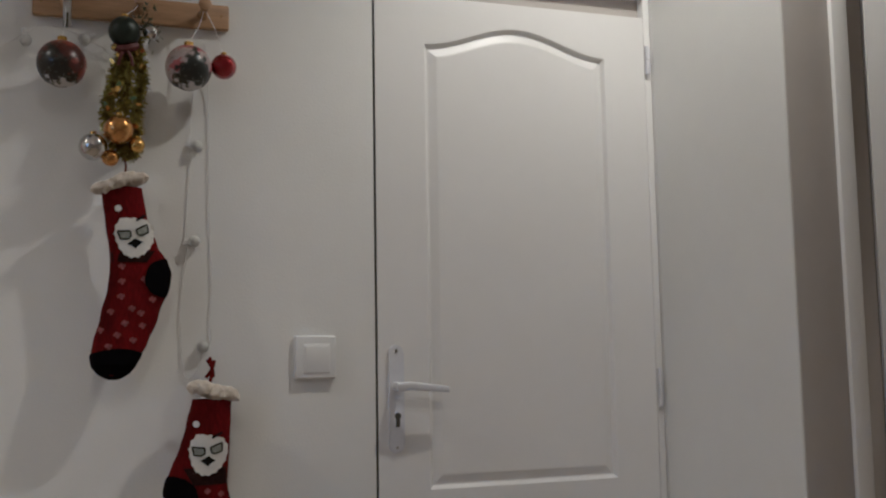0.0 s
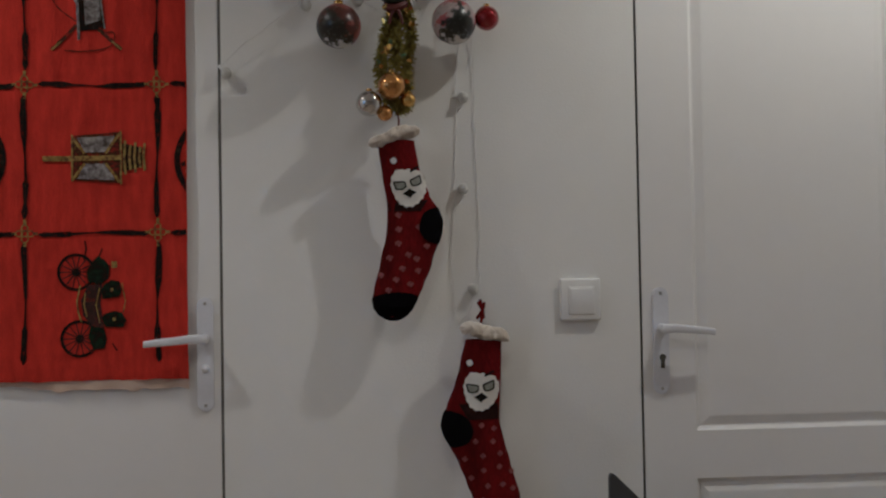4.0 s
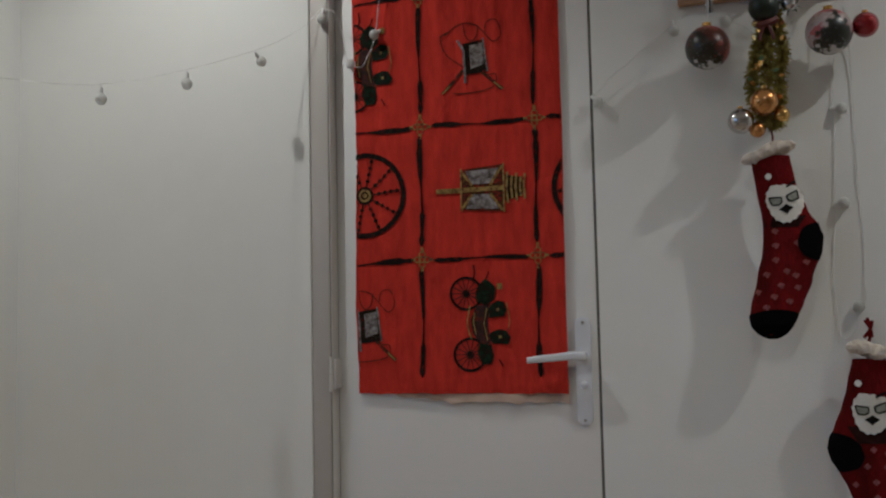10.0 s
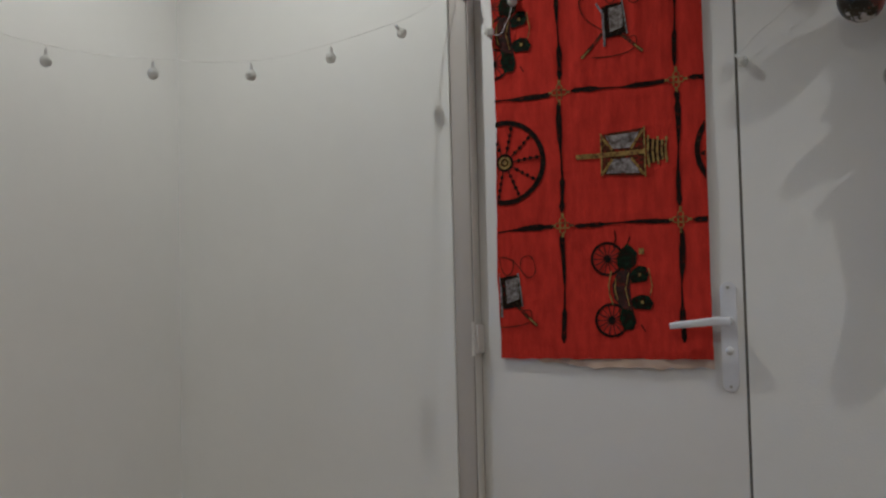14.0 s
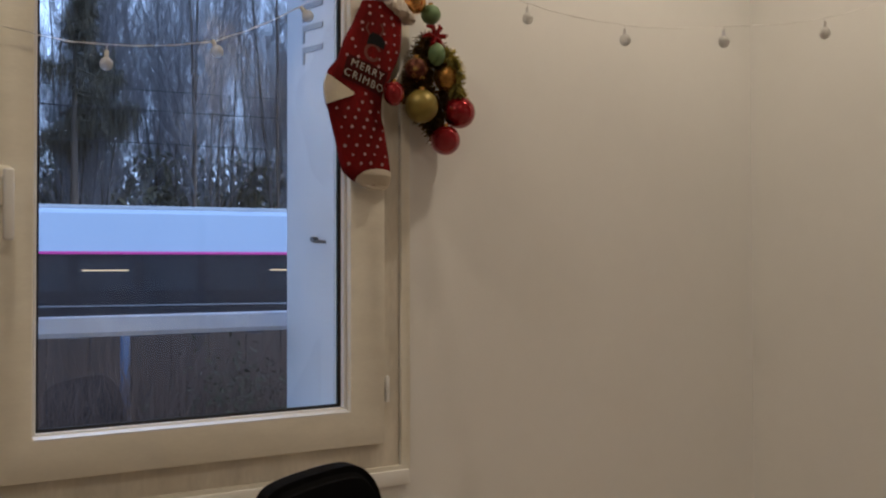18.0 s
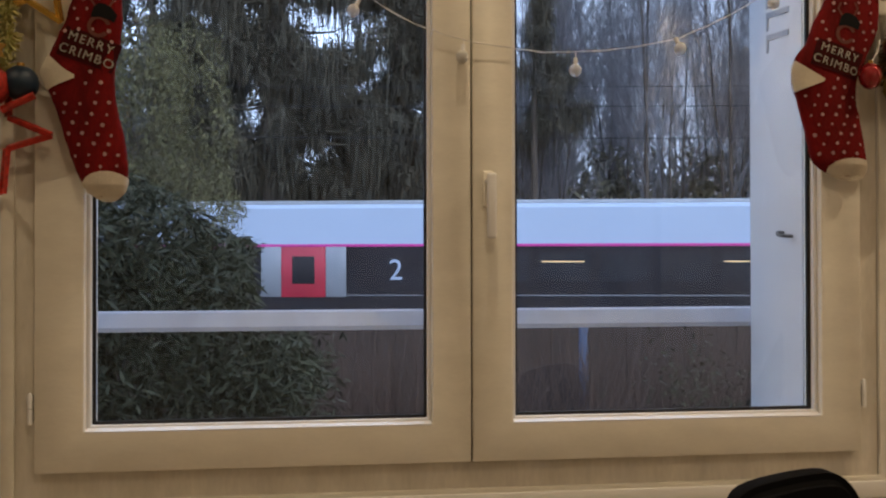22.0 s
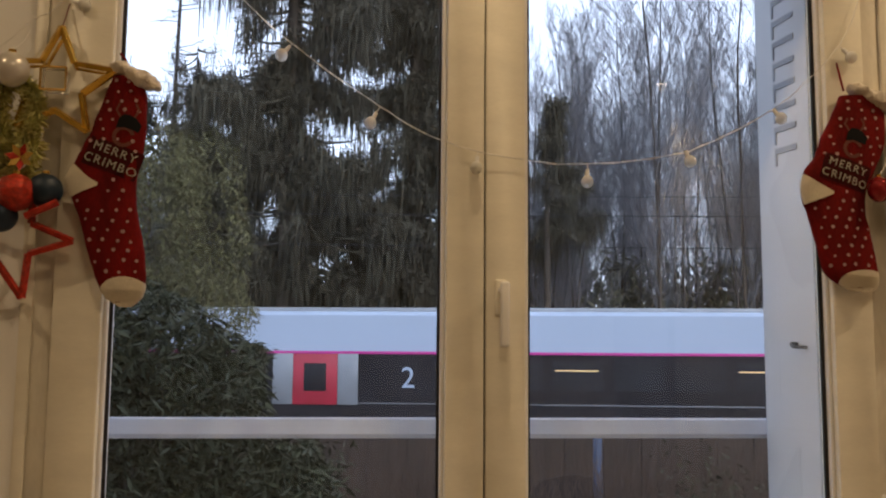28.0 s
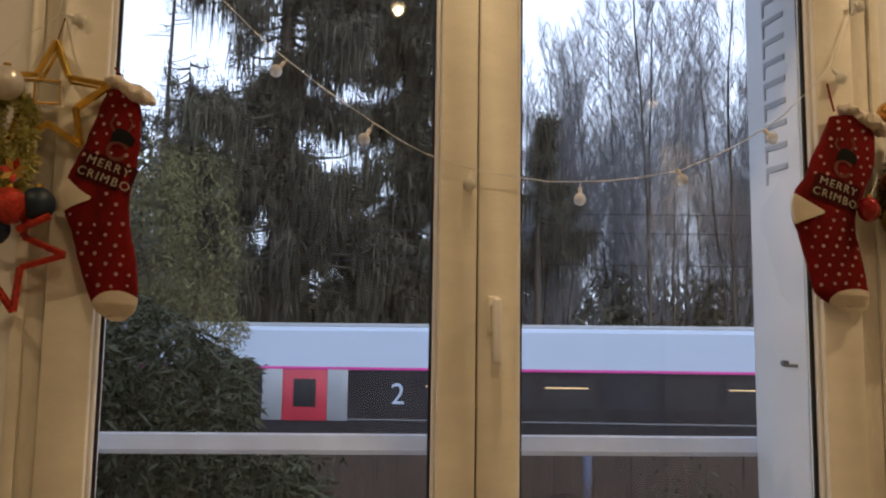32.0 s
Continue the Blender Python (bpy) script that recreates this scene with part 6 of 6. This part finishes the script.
bauble("green_bauble", FB, (1.121, 1.587, 0.085), 0.021, M_MINT, "pale green egg-shaped bauble in the bunch", GB, squash=(0.8, 1.2, 1), cap=False)
t = tinsel("gold_tinsel", FB, [(1.12, 1.63, 0.05), (1.09, 1.56, 0.05), (1.09, 1.50, 0.05), (1.13, 1.46, 0.05), (1.165, 1.50, 0.05), (1.17, 1.57, 0.05), (1.13, 1.62, 0.05)], 0.032, 5200, 6, M_DARK_TINSEL, "gold and dark tinsel behind the bauble bunch")
tinsel("gold_tinsel", FB, [(1.140, 1.600, 0.085), (1.168, 1.565, 0.090), (1.170, 1.525, 0.085), (1.185, 1.505, 0.075)], 0.022, 1500, 16, M_TINSEL_OLD, "short bright gold tinsel strand over the bunch")
tinsel("gold_tinsel", FB, [(1.12, 1.60, 0.045), (1.11, 1.54, 0.045), (1.125, 1.48, 0.045), (1.14, 1.43, 0.05)], 0.030, 3000, 26, M_DARK_TINSEL, "dark bronze tinsel in the middle of the bunch")
bow = thing("red_bow", FB, (1.121, 1.628, 0.07), "small red ribbon bow on the bauble bunch", "ribbon")
bm = B()
for a in range(6):
    t0 = a * math.pi / 3
    tube(bm, [(1.121, 1.628, 0.08), (1.121 + 0.020 * math.cos(t0), 1.628 + 0.020 * math.sin(t0), 0.086), (1.121 + 0.033 * math.cos(t0 + 0.2), 1.628 + 0.026 * math.sin(t0 + 0.2), 0.078)], [0.005, 0.006, 0.003], 6)
part("ribbon", bm, M_RED_BALL, bow)

# ---------- stars and baubles on the other side ----------
def star_frame(name, c, r, m, label, turn, bar, inner=0.46, depth=0.0):
    """A star outline of square bars; with a depth it has a thinner second outline behind, tied by short struts."""
    s = thing(name, FB, c, label, "star ornament", "stars at the window")
    pts = []
    for k in range(10):
        rr = r if k % 2 == 0 else r * inner
        a = math.pi / 2 + turn + k * math.pi / 5
        pts.append(Vector((c[0] + rr * math.cos(a), c[1] + rr * math.sin(a), c[2])))
    back = [Vector(c) + (p - Vector(c)) * 0.93 - Vector((0, 0, depth)) for p in pts]
    for k in range(10):
        part("bar", tube(B(), [pts[k], pts[(k + 1) % 10]], bar, 4), m, s)
        if depth:
            part("back_bar", tube(B(), [back[k], back[(k + 1) % 10]], bar * 0.55, 4), m, s)
            part("strut", tube(B(), [pts[k], back[k]], bar * 0.5, 4), m, s)
    return s


g = star_frame("gold_star", (-0.566, 1.650, 0.060), 0.107, M_STAR_GOLD, "gold box-framed star hung on the window frame", -0.045, 0.0066, depth=0.026)
bm = B()
tube(bm, [(-0.561, 1.752, 0.060), (-0.560, 1.785, 0.04), (-0.559, 1.815, 0.022)], 0.0014, 5)
part("string", bm, M_BROWN_YARN, g)
star_frame("red_glitter_star", (-0.635, 1.363, 0.06), 0.113, M_RED_GLITTER, "red glitter star ornament hanging low", -0.358, 0.0068, inner=0.42)
cube = thing("glass_cube", FB, (-0.565, 1.652, 0.065), "clear cube ornament with gold edges inside the gold star", "ornament")
part("cube", box(B(), (-0.585, 1.632, 0.045), (-0.545, 1.672, 0.085), 0.003), clear("cube_plastic", (0.9, 0.9, 0.86), 0.15), cube)
for a, b in (((-0.587, 1.673, 0.086), (-0.543, 1.673, 0.086)), ((-0.587, 1.631, 0.086), (-0.543, 1.631, 0.086)), ((-0.587, 1.631, 0.086), (-0.587, 1.673, 0.086)), ((-0.543, 1.631, 0.086), (-0.543, 1.673, 0.086))):
    part("gold_edge", tube(B(), [a, b], 0.0022, 6), M_GOLD, cube)
rnd = random.Random(31)
pf = thing("poinsettia_ornament", FB, (-0.615, 1.505, 0.07), "small red and gold leaf ornament in the tinsel", "ornament")
for k in range(7):
    a = 2 * math.pi * k / 7 + 0.3
    bm = B()
    prism(bm, [(0, 0), (0.012, 0.008), (0.028, 0.0), (0.012, -0.008)], -0.0006, 0.0006)
    bmesh.ops.transform(bm, matrix=Matrix.Translation((-0.615, 1.505, 0.078)) @ Matrix.Rotation(a, 4, "Z") @ Matrix.Rotation(-0.4, 4, "Y"), verts=bm.verts)
    part("leaf", bm, M_RED_GLITTER if k % 2 else M_GOLD, pf, smooth=False)
GC = "baubles by the stars"
bauble("pearl_bauble", FB, (-0.638, 1.665, 0.085), 0.032, M_PEARL, "pearly silver bauble over the gold star", GC, hang=(-0.62, 1.75, 0.05))
rb = bauble("red_glitter_bauble", FB, (-0.618, 1.440, 0.085), 0.034, M_RED_GLITTER, "lumpy red bauble with glitter", GC, hang=(-0.60, 1.52, 0.06))
for v in rb.children[0].data.vertices:
    v.co *= 1 + 0.10 * noise.noise(v.co * 70)
bauble("blue_bauble", FB, (-0.572, 1.448, 0.070), 0.031, M_BLUE_BALL, "matt dark blue bauble", GC)
bauble("blue_bauble", FB, (-0.645, 1.400, 0.075), 0.030, M_BLUE_BALL, "matt dark blue bauble, hanging lower", GC)
st = thing("cinnamon_stick", FB, (-0.56, 1.415, 0.085), "orange-red glitter stick across the baubles", "ornament")
bm = B()
tube(bm, [(-0.60, 1.398, 0.085), (-0.545, 1.425, 0.085)], 0.007, 8)
part("stick", bm, M_RED_GLITTER, st)
tinsel("gold_tinsel", FB, [(-0.60, 1.62, 0.055), (-0.62, 1.57, 0.055), (-0.60, 1.53, 0.055), (-0.625, 1.49, 0.06), (-0.60, 1.47, 0.055)], 0.028, 2300, 8, M_TINSEL, "gold and copper tinsel below the gold star")
tinsel("gold_tinsel", FB, [(-0.66, 1.66, 0.055), (-0.67, 1.60, 0.055), (-0.655, 1.54, 0.055), (-0.665, 1.49, 0.055)], 0.030, 2900, 18, M_TINSEL, "bright gold tinsel beside the star")

tinsel("gold_tinsel", FB, [(-0.635, 1.665, 0.06), (-0.600, 1.625, 0.065), (-0.598, 1.575, 0.062), (-0.625, 1.540, 0.06)], 0.022, 1900, 28, M_TINSEL, "loose gold tinsel over the star")

# ---------- fairy lights ----------
def fairy(label, line, bulbs, fm=FW, r=0.0120, wire=0.00075):
    g = thing("fairy_lights", fm, line[0], label, "fairy lights", "fairy light strings")
    bm = B()
    rnd = random.Random(len(bulbs))
    ln = spline(line, 8)
    ln = [p + Vector((rnd.gauss(0, 0.0006), rnd.gauss(0, 0.0006), rnd.gauss(0, 0.0006))) for p in ln]
    tube(bm, ln, wire, 5)
    tube(bm, [p + Vector((0.0012 * math.sin(k * 0.8), 0.0014 * math.cos(k * 0.8), 0.0012 * math.cos(k * 0.8))) for k, p in enumerate(ln)], wire * 0.8, 4)
    part("wire", bm, M_WIRE, g)
    for b in bulbs:
        p = Vector(b)
        q = min(ln, key=lambda c: (c - p).length)
        d = (q - p)
        if d.length < 1e-4:
            d = Vector((0, 0, 1))
        d.normalize()
        bm = B()
        ball(bm, p, r, 16, 12, (1, 1, 1.06) if fm is FW else (1, 1.06, 1))
        bo = part("bulb", bm, M_BULB, g)
        bm = B()
        tube(bm, [p + d * r * 0.8, p + d * (r + 0.012)], 0.0042, 8)
        part("socket", bm, M_PLASTIC, bo)
        if (q - p).length > r + 0.012:
            bm = B()
            tube(bm, [p + d * (r + 0.010), q], 0.0011, 5)
            part("lead", bm, M_WIRE, bo)
    return g


H = 1.14
GARL = [(-1.694, 1.299, 0.530), (-1.567, 1.465, 0.478), (-1.440, 1.632, 0.471), (-1.312, 1.799, 0.485), (-1.198, 1.949, 0.542), (-1.103, 2.124, 0.628)]
line = [(-1.80, 1.115, 1.86), (-1.755, 1.21, 1.77)] + [(x, y, H + z + 0.032) for x, y, z in GARL] + [(-1.04, 2.20, 1.86), (-0.995, 2.236, 1.918)]
fairy("fairy lights with white bulbs strung across the room corner", line, [(x, y, H + z) for x, y, z in GARL])
wl_line = [(-0.52, 1.96, 0.035), (-0.40, 1.95, 0.035), (-0.30, 1.895, 0.035), (-0.228, 1.828, 0.035), (-0.140, 1.752, 0.035), (0.030, 1.635, 0.035), (0.164, 1.569, 0.03), (0.321, 1.540, 0.03), (0.438, 1.535, 0.035), (0.599, 1.556, 0.035), (0.70, 1.592, 0.035), (0.84, 1.672, 0.035), (0.97, 1.80, 0.035), (1.03, 1.93, 0.03), (1.052, 1.99, 0.025)]
fairy("fairy lights with white bulbs draped across the window", wl_line, [(-0.160, 1.729, 0.035), (0.012, 1.602, 0.035), (0.218, 1.521, 0.035), (0.438, 1.500, 0.035), (0.648, 1.547, 0.035), (0.84, 1.642, 0.035), (0.996, 1.776, 0.035), (1.05, 1.94, 0.02)], FB)
fairy("fairy light wire hanging beside the gold star", [(-0.69, 1.70, 0.05), (-0.62, 1.775, 0.035), (-0.573, 1.815, 0.03), (-0.562, 1.90, 0.03), (-0.556, 2.0, 0.03)], [(-0.530, 1.811, 0.03)], FB)
fairy("fairy light wire over the curtained door's jamb", [(-0.995, 1.918, 0.045), (-0.962, 1.905, 0.043), (-0.945, 1.85, 0.03), (-0.935, 1.79, 0.032), (-0.90, 1.765, 0.034), (-0.875, 1.80, 0.034), (-0.861, 1.843, 0.034), (-0.849, 1.93, 0.034), (-0.845, 2.03, 0.034)], [(-0.992, 1.890, 0.052), (-0.924, 1.775, 0.036), (-0.862, 1.842, 0.036)], FA)
fairy("fairy light wire rising to the coat rack", [(-0.345, 1.650, 0.012), (-0.29, 1.70, 0.016), (-0.22, 1.752, 0.02), (-0.165, 1.79, 0.025), (-0.12, 1.815, 0.03), (-0.06, 1.80, 0.03), (-0.01, 1.775, 0.03), (0.03, 1.74, 0.03)], [(-0.331, 1.636, 0.014), (-0.157, 1.783, 0.02), (-0.045, 1.790, 0.03)], FA)
fairy("fairy light wires hanging down the wall between the doors", [(0.196, 1.80, 0.025), (0.205, 1.72, 0.010), (0.208, 1.661, 0.005), (0.209, 1.59, 0.0035), (0.210, 1.51, 0.0035), (0.212, 1.40, 0.0035), (0.217, 1.298, 0.0035), (0.213, 1.22, 0.0035), (0.215, 1.172, 0.005), (0.200, 1.160, 0.005), (0.195, 1.12, 0.005), (0.170, 1.09, 0.005),
       (0.158, 1.12, 0.0035), (0.155, 1.18, 0.0035), (0.152, 1.236, 0.0035), (0.161, 1.33, 0.0035), (0.164, 1.423, 0.0035), (0.169, 1.53, 0.0035), (0.170, 1.636, 0.005), (0.178, 1.72, 0.010), (0.19, 1.80, 0.025)],
      [(0.184, 1.582, 0.012), (0.180, 1.379, 0.012), (0.199, 1.158, 0.010)], FA)

# ---------- chair and dark panel standing low ----------
chair = thing("office_chair", FW, (-1.25, 0.60, FLOOR), "black upholstered office chair with a rounded backrest", "chair")
bm = B()
o = spline([(0.478, 0.775, 0), (0.480, 0.815, 0), (0.497, 0.837, 0), (0.545, 0.850, 0), (0.602, 0.857, 0), (0.630, 0.849, 0), (0.652, 0.820, 0), (0.662, 0.775, 0)], 3)
o = [(p.x, p.y) for p in reversed(o)]
o += [(0.47, 0.52), (0.51, 0.44), (0.64, 0.44), (0.668, 0.52)]
prism(bm, o, -0.03, 0.03)
bmesh.ops.transform(bm, matrix=Matrix(((0, 0, 1, -1.22), (1, 0, 0, 0), (0, 1, 0, 0), (0, 0, 0, 1))), verts=bm.verts)
bmesh.ops.bevel(bm, geom=[e for e in bm.edges if e.calc_face_angle(0) > 1.0], offset=0.014, segments=3, affect="EDGES")
part("backrest", bm, M_SEAT, chair)
part("seat", box(B(), (-1.20, 0.36, 0.40), (-0.75, 0.84, 0.47), 0.03, 3), M_SEAT, chair)
bm = B()
tube(bm, [(-0.98, 0.6, 0.05), (-0.98, 0.6, 0.40)], 0.028, 12)
part("column", bm, M_METAL, chair)
for k in range(5):
    a = 2 * math.pi * k / 5 + 0.3
    bm = B()
    tube(bm, [(-0.98, 0.6, 0.09), (-0.98 + 0.28 * math.cos(a), 0.6 + 0.28 * math.sin(a), 0.03)], [0.022, 0.014], 8)
    leg = part("leg", bm, M_SLATE, chair)
    bm = B()
    tube(bm, [(-0.98 + 0.28 * math.cos(a), 0.585 + 0.28 * math.sin(a), -0.022), (-0.98 + 0.28 * math.cos(a), 0.615 + 0.28 * math.sin(a), -0.022)], 0.027, 12)
    part("castor", bm, M_SLATE, leg)
bm = B()
box(bm, (-1.24, 0.58, 0.40), (-1.21, 0.62, 0.55), 0.005)
part("back_support", bm, M_METAL, chair)

bd = thing("dark_board", FA, (0.53, FLOOR, 0.25), "dark grey board with a slanted top edge standing before the wall", "board")
bm = B()
o = [(0.434, FLOOR), (0.80, FLOOR), (0.80, 0.44), (0.448, 0.792), (0.441, 0.797), (0.436, 0.795), (0.434, 0.788)]
prism(bm, o, 0.25, 0.262)
bmesh.ops.bevel(bm, geom=[e for e in bm.edges if e.calc_face_angle(0) > 1.2], offset=0.002, segments=2, affect="EDGES")
part("panel", bm, M_SLATE, bd)

# ---------- ceiling lamps above the view ----------
M_LENS = glow("lamp_lens", (1.0, 0.72, 0.42), 3.0)
for where, watt, cone in LAMPS:
    x, y, z = where
    sp = thing("ceiling_spot", FW, (x, y, CEIL), "round white ceiling spot lamp, lit", "lamp", "ceiling spots")
    bm = B()
    tube(bm, [(x, y, CEIL), (x, y, CEIL - 0.008), (x, y, CEIL - 0.012)], [0.055, 0.055, 0.045], 20)
    part("housing", bm, M_ENAMEL, sp)
    bm = B()
    tube(bm, [(x, y, CEIL - 0.012), (x, y, CEIL - 0.014)], 0.03, 16)
    part("lens", bm, M_LENS, sp)
